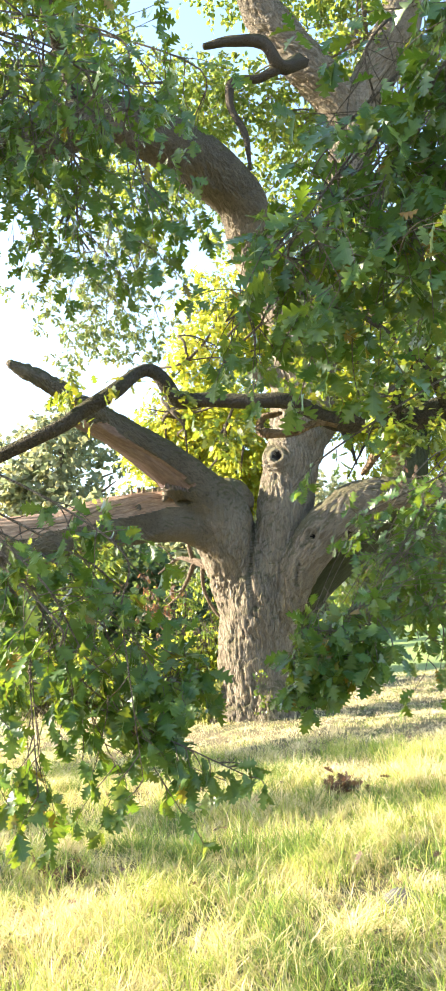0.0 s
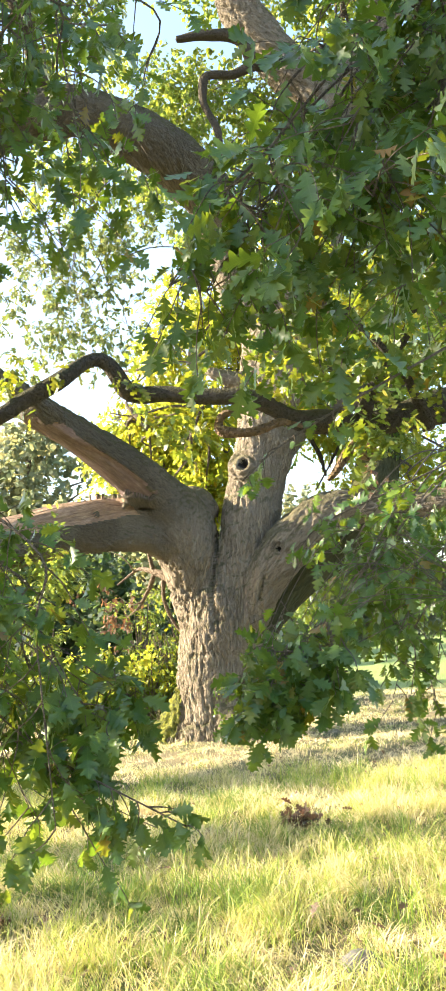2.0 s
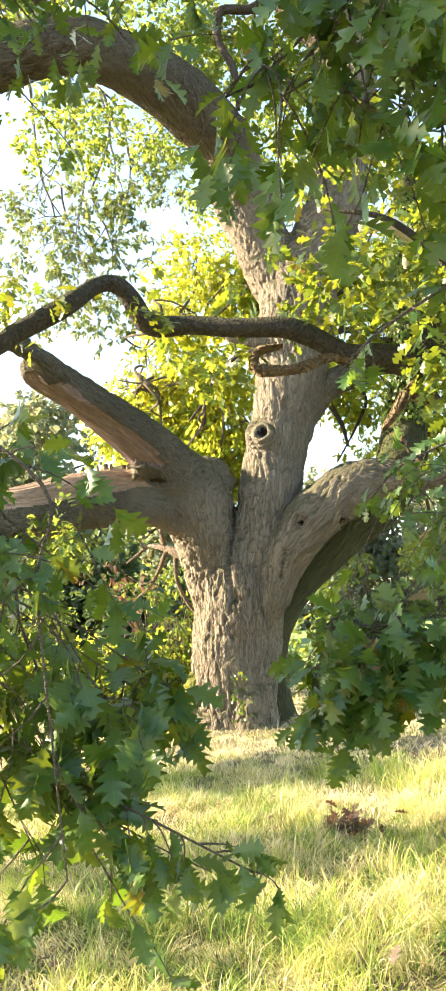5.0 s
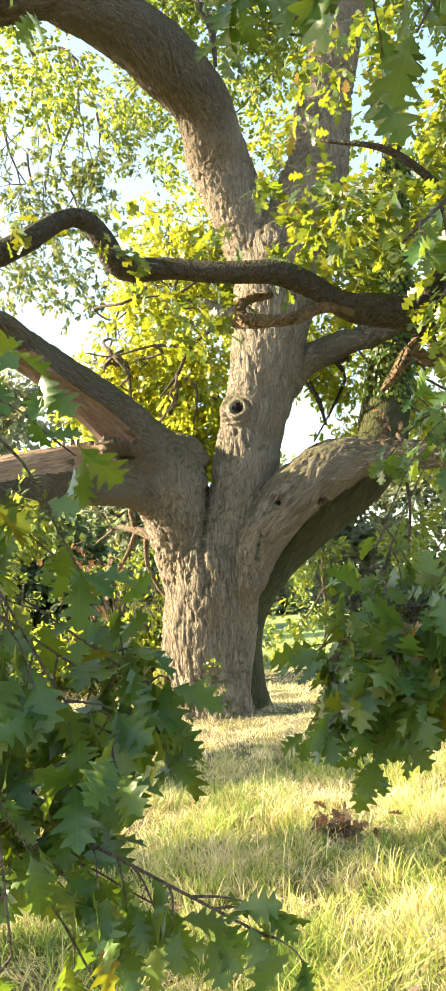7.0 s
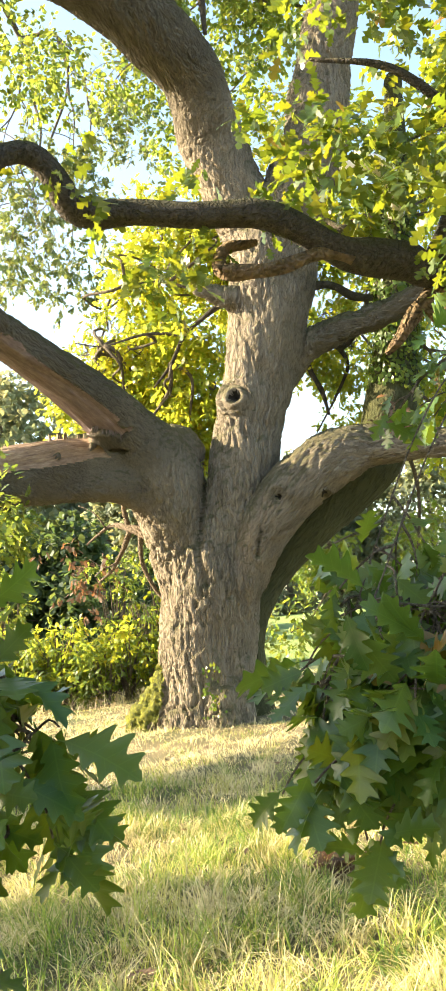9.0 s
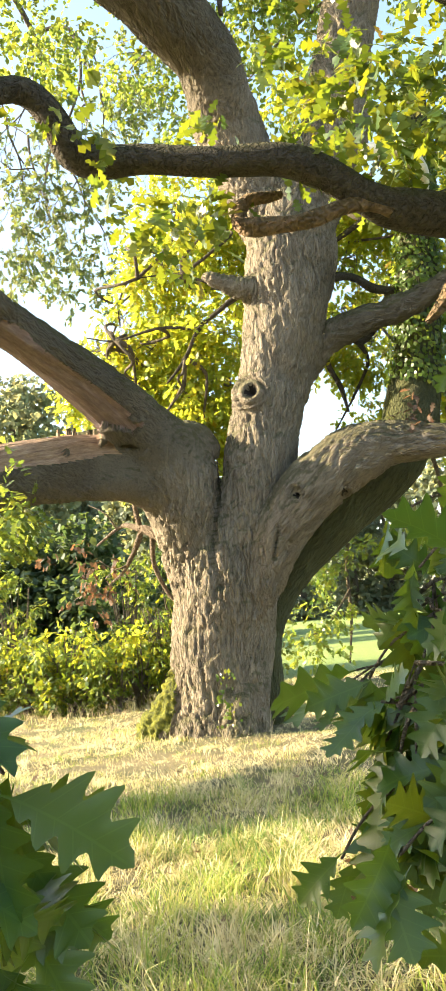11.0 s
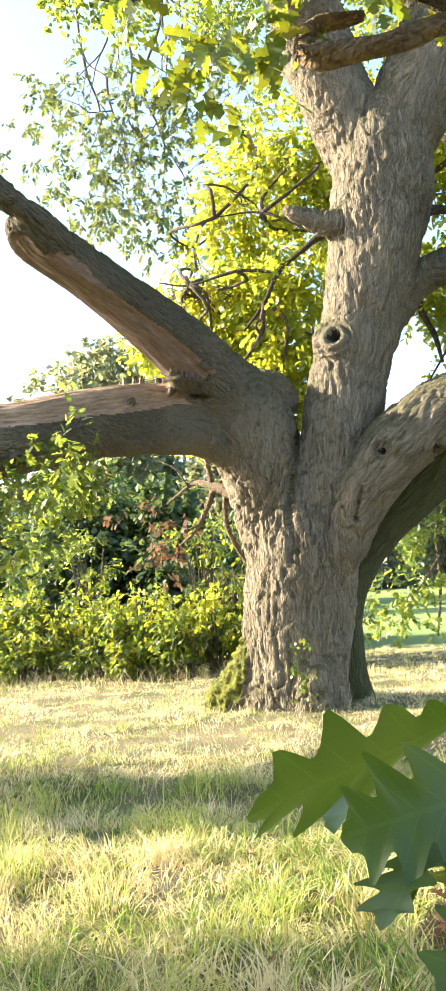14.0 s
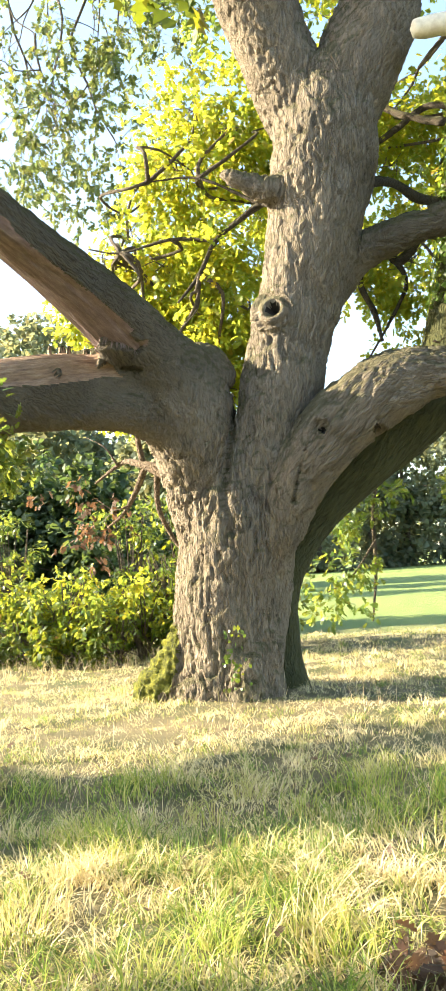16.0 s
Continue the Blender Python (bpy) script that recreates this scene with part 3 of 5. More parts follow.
OAK_LIMBS = {
    "column": [(-2.8, 14.3, -0.52, 0.75), (-2.82, 14.3, -0.13, 0.666), (-2.79, 14.3, 0.26, 0.609), (-2.74, 14.3, 0.62, 0.596), (-2.61, 14.3, 1.34, 0.612), (-2.5, 14.28, 1.95, 0.613), (-2.41, 14.25, 2.45, 0.51), (-2.31, 14.2, 2.84, 0.327)],
    "left_stem": [(-2.9, 14.2, 1.36, 0.247), (-2.89, 14.15, 1.83, 0.29), (-2.9, 14.1, 2.3, 0.362), (-2.91, 14, 2.73, 0.439), (-2.97, 13.9, 3.12, 0.501), (-3.07, 13.75, 3.41, 0.467)],
    "upper_limb": [(-2.93, 13.95, 3.09, 0.373), (-3.06, 13.75, 3.42, 0.424), (-3.29, 13.4, 3.76, 0.378), (-3.56, 12.6, 4.08, 0.305), (-3.81, 11.8, 4.32, 0.25), (-3.91, 11, 4.4, 0.215), (-4.01, 10.6, 4.47, 0.207), (-3.93, 10.2, 4.39, 0.116)],
    "spur": [(-3.85, 11, 4.44, 0.164), (-3.85, 10.5, 4.5, 0.11), (-3.83, 10.1, 4.5, 0.078), (-4.1, 9.75, 4.7, 0.08), (-4.3, 9.55, 4.82, 0.055), (-4.5, 9.4, 4.95, 0.023)],
    "lower_limb": [(-2.93, 13.95, 2.87, 0.344), (-3.18, 13.8, 3.23, 0.413), (-3.53, 13.55, 3.42, 0.364), (-4.09, 13.1, 3.42, 0.391), (-4.57, 12.5, 3.26, 0.401), (-5.05, 12, 3.12, 0.376), (-6.2, 11.5, 3.12, 0.34), (-7.8, 11.1, 3.2, 0.22), (-9.8, 10.8, 3.7, 0.12)],
    "under_limb": [(-3.17, 13.65, 2.92, 0.182), (-3.44, 13.45, 3.14, 0.221), (-3.86, 13.1, 3.14, 0.187), (-4.33, 12.7, 3.07, 0.168), (-4.84, 12.2, 2.96, 0.136)],
    "knob": [(-2.93, 13.95, 3.49, 0.259), (-2.76, 13.95, 3.71, 0.187), (-2.61, 13.98, 3.6, 0.144), (-2.52, 14, 3.45, 0.115)],
    "stem": [(-2.47, 14.25, 0.9, 0.346), (-2.33, 14.22, 1.61, 0.418), (-2.23, 14.2, 2.18, 0.447), (-2.07, 14.2, 2.82, 0.448), (-1.89, 14.2, 3.46, 0.435), (-1.71, 14.2, 4.11, 0.399), (-1.59, 14.2, 4.54, 0.421), (-1.46, 14.2, 4.97, 0.465), (-1.33, 14.2, 5.55, 0.51), (-1.2, 14.2, 6.14, 0.54), (-1.14, 14.2, 6.59, 0.483), (-1.14, 14.2, 7.05, 0.294)],
    "left_arm": [(-1.32, 14.2, 6.12, 0.329), (-1.5, 14.18, 6.67, 0.383), (-1.66, 14.1, 7.16, 0.382), (-1.79, 14.05, 7.57, 0.397), (-1.9, 13.95, 7.91, 0.403), (-1.99, 13.5, 8.54, 0.4), (-2.31, 12.9, 8.82, 0.41), (-2.73, 12.3, 9.03, 0.392), (-3.3, 11.8, 9.18, 0.338), (-3.77, 11.5, 9.26, 0.3), (-5.4, 11.2, 8.95, 0.3), (-7.2, 10.8, 8.6, 0.2)],
    "right_arm": [(-1.14, 14.2, 6.13, 0.328), (-0.91, 14.2, 6.7, 0.409), (-0.69, 14.25, 7.22, 0.425), (-0.46, 14.3, 7.75, 0.427), (-0.28, 14.4, 8.73, 0.365), (-0.01, 14.4, 9.67, 0.319), (0.25, 14.5, 10.59, 0.294), (0.77, 14.6, 11.32, 0.343), (1.17, 14.7, 12.17, 0.335), (1.48, 14.8, 13.07, 0.292)],
    "right_fork": [(0.09, 14.45, 10.02, 0.293), (-0.37, 14.3, 10.84, 0.34), (-0.87, 14.1, 11.54, 0.318), (-1.3, 13.9, 12.24, 0.284), (-1.58, 13.7, 13.05, 0.204)],
    "right_limb": [(-2.18, 14.15, 1.28, 0.171), (-1.98, 14, 1.87, 0.267), (-1.77, 13.95, 2.29, 0.293), (-1.49, 13.9, 2.64, 0.305), (-1.17, 13.88, 2.94, 0.317), (-0.81, 13.88, 3.15, 0.329), (-0.44, 13.9, 3.29, 0.3), (-0.24, 13.9, 3.31, 0.227), (0.32, 13.9, 3.28, 0.165), (0.87, 13.9, 3.24, 0.138), (2.2, 13.7, 3.4, 0.13)],
    "side_limb": [(-1.35, 14.4, 4.5, 0.2), (-0.98, 14.4, 4.86, 0.18), (-0.4, 14.3, 5.05, 0.145), (0.1, 14.3, 5.14, 0.13), (1.4, 14, 5.6, 0.11)],
    "stub": [(-1.5, 14.1, 5.42, 0.2), (-1.85, 13.85, 5.54, 0.115), (-2.1, 13.75, 5.63, 0.085), (-2.35, 13.68, 5.75, 0.05)],
    "root": [(-2.97, 14.15, 1, 0.173), (-3.1, 14.1, 0.62, 0.215), (-3.25, 14.08, 0.29, 0.236), (-3.46, 14.1, 0.04, 0.23), (-3.69, 14.12, -0.14, 0.173)],
    "burr": [(-2.05, 13.88, 4.09, 0.113), (-1.91, 13.92, 4.13, 0.227), (-1.76, 14.02, 3.97, 0.199)],
    "root_front": [(-2.51, 14.05, 0.74, 0.226), (-2.5, 13.88, 0.2, 0.221), (-2.45, 13.72, -0.25, 0.203)],
    "root_side": [(-2.32, 14.1, 0.72, 0.184), (-2.32, 14.02, 0.14, 0.181), (-2.32, 13.95, -0.29, 0.179)],
}
SHADY_LIMBS = {
    "back_stem": [(-2.16, 14.75, -0.48, 0.417), (-2.21, 14.75, -0, 0.314), (-2.27, 14.75, 0.48, 0.293), (-2.24, 14.75, 0.97, 0.317), (-2.11, 14.75, 1.41, 0.332), (-1.85, 14.78, 1.83, 0.355), (-1.45, 14.82, 2.25, 0.378), (-0.93, 14.88, 2.67, 0.393), (-0.43, 15, 3.05, 0.395), (0.08, 15.25, 3.72, 0.38), (0.4, 15.5, 5.2, 0.32), (0.6, 15.6, 7, 0.24), (0.9, 15.8, 9.5, 0.14)],
}


def wood_mesh(limbs, voxel, relief, seed):
    """Limbs grown into one body; returns points, quads or triangles, the coordinate along the limb, limb numbers and offsets."""
    v, f = joined([tube_arrays(p, 22, 0.12) for p in limbs.values()])
    tmp = new("tmp", mesh_of("tmp", v, f))
    m = tmp.modifiers.new("r", "REMESH")
    m.mode, m.voxel_size = "VOXEL", voxel
    s = tmp.modifiers.new("s", "SMOOTH")
    s.factor, s.iterations = 0.5, 60
    ev = tmp.evaluated_get(bpy.context.evaluated_depsgraph_get())
    me = ev.to_mesh()
    co = np.empty(len(me.vertices) * 3, np.float32)
    me.vertices.foreach_get("co", co)
    co = co.reshape(-1, 3).astype(float)
    no = np.empty(len(me.vertices) * 3, np.float32)
    me.vertices.foreach_get("normal", no)
    no = no.reshape(-1, 3).astype(float)
    li = np.empty(len(me.loops), np.int32)
    me.loops.foreach_get("vertex_index", li)
    quads = li.reshape(-1, 4)
    ev.to_mesh_clear()
    bpy.data.objects.remove(tmp)
    best = np.full(len(co), 1e9)
    along = np.zeros((len(co), 3))
    off = np.zeros((len(co), 3))
    who = np.zeros(len(co), int)
    part_of = np.zeros(len(co))
    ways = np.array(GRAIN_WAYS)
    grain = np.zeros((len(co), 5))
    for k, p in enumerate(limbs.values()):
        q = spline(p, 0.12)
        t, a, b = frames_along(q)
        s = np.cumsum(np.r_[0, np.linalg.norm(np.diff(q[:, :3], axis=0), axis=1)])
        for i in range(len(q)):
            d = co - q[i, :3]
            e = (d * d).sum(1) / q[i, 3] ** 2
            grain += np.outer(1 / (e + 0.15) ** 3, np.abs(ways @ t[i]) ** 8 * q[i, 3])
            w = e < best
            best[w] = e[w]
            dw = d[w]
            along[w] = np.stack([dw @ a[i], dw @ b[i], (s[i] + dw @ t[i]) * 0.22 + k * 3.1], 1)
            off[w] = unit(dw - np.outer(dw @ t[i], t[i]))
            who[w] = k
            part_of[w] = s[i] / s[-1]
    grain /= grain.sum(1)[:, None]
    c = co + 0.04 * np.stack([vnoise(co * 6, seed + 20), vnoise(co * 6, seed + 21), vnoise(co * 6, seed + 22)], 1)
    ridges = 0
    for g in range(5):
        drawn = c - 0.84 * np.outer(c @ ways[g], ways[g])
        lace = np.minimum(np.abs(vnoise(drawn * 18, seed)) * 3.4, 1.0)
        fine = np.maximum(1 - np.abs(vnoise(drawn * 25, seed + 1)) * 2.4, 0.05)
        ridges = ridges + grain[:, g] * (0.8 * lace + 0.35 * fine)
    lift = relief * ridges * (1 - 0.5 * grain[:, 4]) + 0.03 * fbm(co * 1.9, 2, seed + 3)
    return co, no, quads, (along, grain), off, who, part_of, lift


def wood_object(name, co, quads, along, use, material, label=""):
    q = quads[use]
    ids, inv = np.unique(q, return_inverse=True)
    me = mesh_of(name, co[ids] - np.array([-2.55, 14.35, 0]), inv.reshape(q.shape))
    at = me.attributes.new("along", "FLOAT_VECTOR", "POINT")
    at.data.foreach_set("vector", along[0][ids].astype(np.float32).ravel())
    at = me.attributes.new("grain", "FLOAT_VECTOR", "POINT")
    at.data.foreach_set("vector", along[1][ids][:, :3].astype(np.float32).ravel())
    at = me.attributes.new("grain_slant", "FLOAT", "POINT")
    at.data.foreach_set("value", along[1][ids][:, 3].astype(np.float32))
    x, y, z = co[ids].T

    def ease(v, lo, hi):
        t = np.clip((v - lo) / (hi - lo), 0, 1)
        return t * t * (3 - 2 * t)

    # Algae darkening of limbs and crotch, with some of their shade painted in.
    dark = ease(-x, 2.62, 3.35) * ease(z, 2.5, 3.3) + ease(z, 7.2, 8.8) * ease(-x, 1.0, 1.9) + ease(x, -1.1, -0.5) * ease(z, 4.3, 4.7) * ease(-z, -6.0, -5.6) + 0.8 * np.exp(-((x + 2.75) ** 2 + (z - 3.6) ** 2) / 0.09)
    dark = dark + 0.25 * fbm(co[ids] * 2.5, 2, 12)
    st = me.attributes.new("stain_shade", "FLOAT", "POINT")
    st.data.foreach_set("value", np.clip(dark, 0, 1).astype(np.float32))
    return link(name, me, material, oak, label)


co, no, quads, along, off, who, at_part, lift = wood_mesh(OAK_LIMBS, 0.021, 0.054, 40)
keys = list(OAK_LIMBS)
# torn faces of the two broken limbs


def main_piece(faces):
    """The largest connected patch of the marked faces."""
    q = quads[faces]
    used, inv = np.unique(q, return_inverse=True)
    q = inv.reshape(q.shape)
    lab = np.arange(len(used))
    while True:
        m = lab[q].max(1)
        nxt = lab.copy()
        for k in range(4):
            np.maximum.at(nxt, q[:, k], m)
        nxt = nxt[nxt]
        if (nxt == lab).all():
            break
        lab = nxt
    ids, count = np.unique(lab[q[:, 0]], return_counts=True)
    out = np.zeros(len(faces), bool)
    out[np.where(faces)[0][lab[q[:, 0]] == ids[np.argmax(count)]]] = True
    return out


d_up = np.array([-0.12, -0.5, -0.85])
d_up /= np.linalg.norm(d_up)
d_lo = unit(np.array([0.35, -0.45, 0.82]))
rag = 0.16 * fbm(along[0] * np.array([6, 6, 3]), 2, 77)
edge_up = (off @ d_up) - 0.42 + rag
edge_lo = (off @ d_lo) - 0.35 + rag
in_up = (who == keys.index("upper_limb")) & (at_part + 0.12 * fbm(co * 5, 2, 78) > 0.27) & (edge_up > 0)
in_lo = (who == keys.index("lower_limb")) & (at_part + 0.09 * fbm(co * 5, 2, 79) > 0.16) & (at_part < 0.75) & (edge_lo > 0)
# the bark thins out towards the torn faces
lift = np.where((who == keys.index("upper_limb")) & (at_part > 0.2), lift * np.clip(-edge_up / 0.5, 0.12, 1), lift)
lift = np.where((who == keys.index("lower_limb")) & (at_part > 0.1), lift * np.clip(-edge_lo / 0.6, 0.12, 1), lift)
torn = np.clip(np.where(in_up, edge_up, np.where(in_lo, edge_lo, 0)) / 0.2, 0, 1)
lift = lift * (1 - torn) ** 2 + torn * np.where(in_up | in_lo, -0.05 - 0.06 * np.clip(np.where(in_up, edge_up, edge_lo), 0, 0.6) + 0.012 * fbm(along[0] * np.array([30, 30, 6]), 2, 81), 0)
# where the smoothing has drawn the limbs in
lift = lift + 0.018
# clefts between the grown-together stems, and one open crack
for cleft, wide, deep in (([(-2.38, 13.8, 3.44), (-2.5, 13.8, 2.74), (-2.55, 13.8, 2.11), (-2.5, 13.8, 1.75)], 0.05, 0.085), ([(-1.71, 13.7, 2.4), (-1.76, 13.7, 2.22), (-1.81, 13.7, 2.05)], 0.028, 0.1), ([(-1.62, 13.7, 2.2), (-1.8, 13.7, 1.7), (-1.98, 13.75, 1.2)], 0.04, 0.05)):
    line = spline([(*p, 1) for p in cleft], 0.05)[:, :3]
    gap = np.full(len(co), 9.0)
    for p in line:
        gap = np.minimum(gap, np.hypot(co[:, 0] - p[0], co[:, 2] - p[2]))
    gap = gap + 0.02 * vnoise(co * 9, 55) + 9 * (no[:, 1] > 0.25)
    lift = lift - deep * np.exp(-(gap / wide) ** 2)
# knot holes with rolled rims
HOLES = (((-1.89, 13.72, 4.15), 0.075), ((-1.44, 13.55, 2.75), 0.04), ((-0.87, 13.56, 2.73), 0.042))
for (hx, hy, hz), hr in HOLES:
    d = np.hypot(co[:, 0] - hx, co[:, 2] - hz) / hr + 9 * (co[:, 1] > hy + 0.35)
    lift = np.where(d < 2.2, lift * 0.15, lift) + np.where(d < 1, -2.6 * hr * (1 - d ** 4), 0) + np.where(co[:, 2] < hz, 0.34, 0.08) * hr * np.exp(-((d - 1.4) / 0.45) ** 2) + 0.9 * hr * np.exp(-((np.hypot(co[:, 0] - hx, co[:, 2] - hz + 0.6 * hr) / hr + 9 * (co[:, 1] > hy + 0.35)) / 2.6) ** 2)
co = co + no * lift[:, None]
vt = np.where(in_up, 1, np.where(in_lo, 2, 0))
mossy = ((who == keys.index("root")) & (vt == 0) & (co[:, 2] < 1.0 + 0.2 * fbm(co * 5, 2, 91)) & (no[:, 0] + 0.5 * no[:, 2] * 0.3 + 0.12 * fbm(co * 7, 2, 90) < 0.02))
vt = np.where(mossy, 3, vt)
co = co + no * np.where(mossy, 0.02 + 0.03 * fbm(co * 14, 2, 33), 0)[:, None]
hollow = np.zeros(len(co), bool)
for (hx, hy, hz), hr in HOLES:
    hollow |= (np.hypot(co[:, 0] - hx, co[:, 2] - hz) < 0.88 * hr) & (co[:, 1] < hy + 0.3)
vt = np.where(hollow, 4, vt)
qt = np.median(vt[quads], axis=1).astype(int)
qt = np.where((vt[quads] == 4).sum(1) >= 2, 4, qt)
for k in (1, 2, 3):
    qt = np.where((qt == k) & ~main_piece(qt == k), 0, qt)
seam = 0.05 * fbm(co * 4, 2, 95)
limb = ((who == keys.index("upper_limb")) & (at_part + seam > 0.17)) | ((who == keys.index("lower_limb")) & (at_part + seam > 0.16)) | ((who == keys.index("under_limb")) & (at_part + seam > 0.35)) | (who == keys.index("spur")) | ((who == keys.index("left_arm")) & (at_part + seam > 0.3)) | ((who == keys.index("side_limb")) & (at_part + seam > 0.15))
qt = np.where((qt == 0) & (limb[quads].sum(1) >= 2), 5, qt)
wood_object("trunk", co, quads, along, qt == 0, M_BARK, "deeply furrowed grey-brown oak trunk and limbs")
wood_object("torn_limb_wood", co, quads, along, qt == 1, M_TORN, "bare pinkish torn wood under a broken limb")
wood_object("split_limb_wood", co, quads, along, qt == 2, M_TORN_TAN, "splintered tan heartwood on a split limb")
wood_object("limb_bark", co, quads, along, qt == 5, M_BARK, "algae-stained bark on the spreading limbs, darkened further as shade")
wood_object("moss", co, quads, along, qt == 3, M_MOSS, "thick yellow-green moss on a root")
which = np.argmin([np.linalg.norm(co[quads[:, 0]] - np.array(h), axis=1) for h, _ in HOLES], axis=0)
for k in range(len(HOLES)):
    wood_object("knot_hole", co, quads, along, (qt == 4) & (which == k), M_HOLLOW_SHADE, "dark hollow knot hole")
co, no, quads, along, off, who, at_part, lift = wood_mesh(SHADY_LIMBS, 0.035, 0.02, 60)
wood_object("back_stem", co + no * lift[:, None], quads, along, np.ones(len(quads), bool), M_BARK_SHADY, "shaded mossy stem rising behind the trunk")


def oak_tubes(name, rows, material, label="", n=10, step=0.06, rough=0.12):
    v, f = joined([tube_arrays(p, n, step, rough, i) for i, p in enumerate(rows)])
    return link(name, mesh_of(name, v - np.array([-2.55, 14.35, 0]), f), material, oak, label)


# the long low bough that crosses in front, joined to the crown out at the side
oak_tubes("bough", [[(2.2, 13.7, 3.4, 0.156), (2.7, 11.5, 3.6, 0.16), (2.2, 9, 3.5, 0.165), (1.1, 7.6, 3.25, 0.16), (0.07, 7, 2.99, 0.093), (-0.16, 6.8, 2.99, 0.096), (-0.31, 6.7, 2.99, 0.094), (-0.42, 6.62, 2.99, 0.081), (-0.51, 6.56, 3.02, 0.065), (-0.6, 6.52, 3.08, 0.062), (-0.71, 6.48, 3.14, 0.065), (-0.83, 6.45, 3.18, 0.062), (-1.11, 6.42, 3.21, 0.059), (-1.37, 6.4, 3.26, 0.059), (-1.55, 6.38, 3.27, 0.065), (-1.64, 6.35, 3.31, 0.068), (-1.67, 6.3, 3.38, 0.065), (-1.71, 6.25, 3.46, 0.058), (-1.77, 6.2, 3.51, 0.055), (-1.86, 6.12, 3.48, 0.051), (-2.01, 5.95, 3.31, 0.062), (-2.23, 5.85, 3.17, 0.057), (-2.43, 5.75, 3.03, 0.053), (-3.4, 5.65, 2.72, 0.042), (-4.2, 5.6, 2.55, 0.039), (-5.5, 5.5, 2.3, 0.028), (-7.2, 5.2, 2, 0.018)]], M_BOUGH, "dark crooked low bough", 14, 0.05, 0.11)
oak_tubes("broken_stub", [[(-0.43, 6.6, 2.99, 0.06), (-0.5, 6.55, 2.99, 0.044), (-0.61, 6.5, 2.96, 0.038), (-0.73, 6.48, 2.92, 0.038), (-0.85, 6.48, 2.92, 0.038), (-0.96, 6.5, 2.95, 0.039), (-1.01, 6.52, 2.98, 0.033), (-1.01, 6.55, 3.05, 0.03), (-0.97, 6.58, 3.1, 0.03), (-0.9, 6.6, 3.11, 0.024), (-0.84, 6.62, 3.12, 0.015)]], M_STUB, "dead hooked stub with peeling bark", 10, 0.03, 0.35)
r = np.random.default_rng(61)
shards = []
for c, way, count in (((-3.62, 13.15, 3.75), (-0.78, -0.55, 0.42), 6), ((-4.0, 10.6, 4.35), (-0.35, -0.8, 0.35), 9)):
    for _ in range(count):
        a = np.array(c) + r.normal(size=3) * np.array([0.1, 0.06, 0.06])
        d = unit(np.array(way) + r.normal(size=3) * 0.1) * r.uniform(0.12, 0.28)
        m = a + d * 0.5 + r.normal(size=3) * 0.012
        w = r.uniform(0.008, 0.016)
        shards.append([(*(a - d * 0.3), w), (*m, w * 0.7), (*(a + d), 0.003)])
for shard in shards:
    oak_tubes("splinter", [shard], M_TORN_TAN, "splintered shard of torn wood", 5, 0.08, 0.3)
oak_tubes("overhead_limb", [[(-4.2, 12.2, 9.8, 0.12), (-3.9, 10.0, 10.3, 0.1), (-2.5, 7.0, 9.0, 0.08), (-0.8, 5.0, 7.2, 0.06), (0.6, 4.6, 6.0, 0.045), (1.5, 4.4, 4.7, 0.03)]], M_BOUGH, "", 8, 0.15)
oak_tubes("low_side_limb", [[(-4.2, 5.6, 2.55, 0.035), (-3.7, 4.9, 2.6, 0.03), (-3.1, 4.3, 2.5, 0.022)]], M_BOUGH, "", 7, 0.08)
oak_tubes("upright_spray_limb", [[(0.0, 6.9, 3.0, 0.07), (0.15, 6.85, 3.3, 0.05), (0.45, 6.8, 3.7, 0.035), (0.5, 6.7, 4.3, 0.02)], [(0.5, 6.98, 2.9, 0.05), (0.3, 6.7, 3.35, 0.03), (-0.1, 6.5, 3.75, 0.02), (-0.5, 6.5, 3.9, 0.01)]], M_BOUGH, "", 8, 0.05, 0.2)
oak_tubes("dead_bough", [[(0.15, 7.1, 3.01, 0.043), (0.04, 7.05, 2.97, 0.042), (-0.06, 7, 2.86, 0.045), (-0.15, 6.95, 2.74, 0.041), (-0.23, 6.95, 2.65, 0.029), (-0.29, 6.95, 2.59, 0.013)], [(-0.09, 7, 2.81, 0.035), (-0.01, 7.05, 2.77, 0.036), (0.09, 7.1, 2.78, 0.036)], [(0.09, 7.2, 2.78, 0.03), (0.01, 7.1, 2.97, 0.03), (-0.06, 7.05, 3.08, 0.026), (-0.1, 7, 3.14, 0.016)]], M_STUB, "pale dead crooked side branches", 8, 0.03, 0.3)
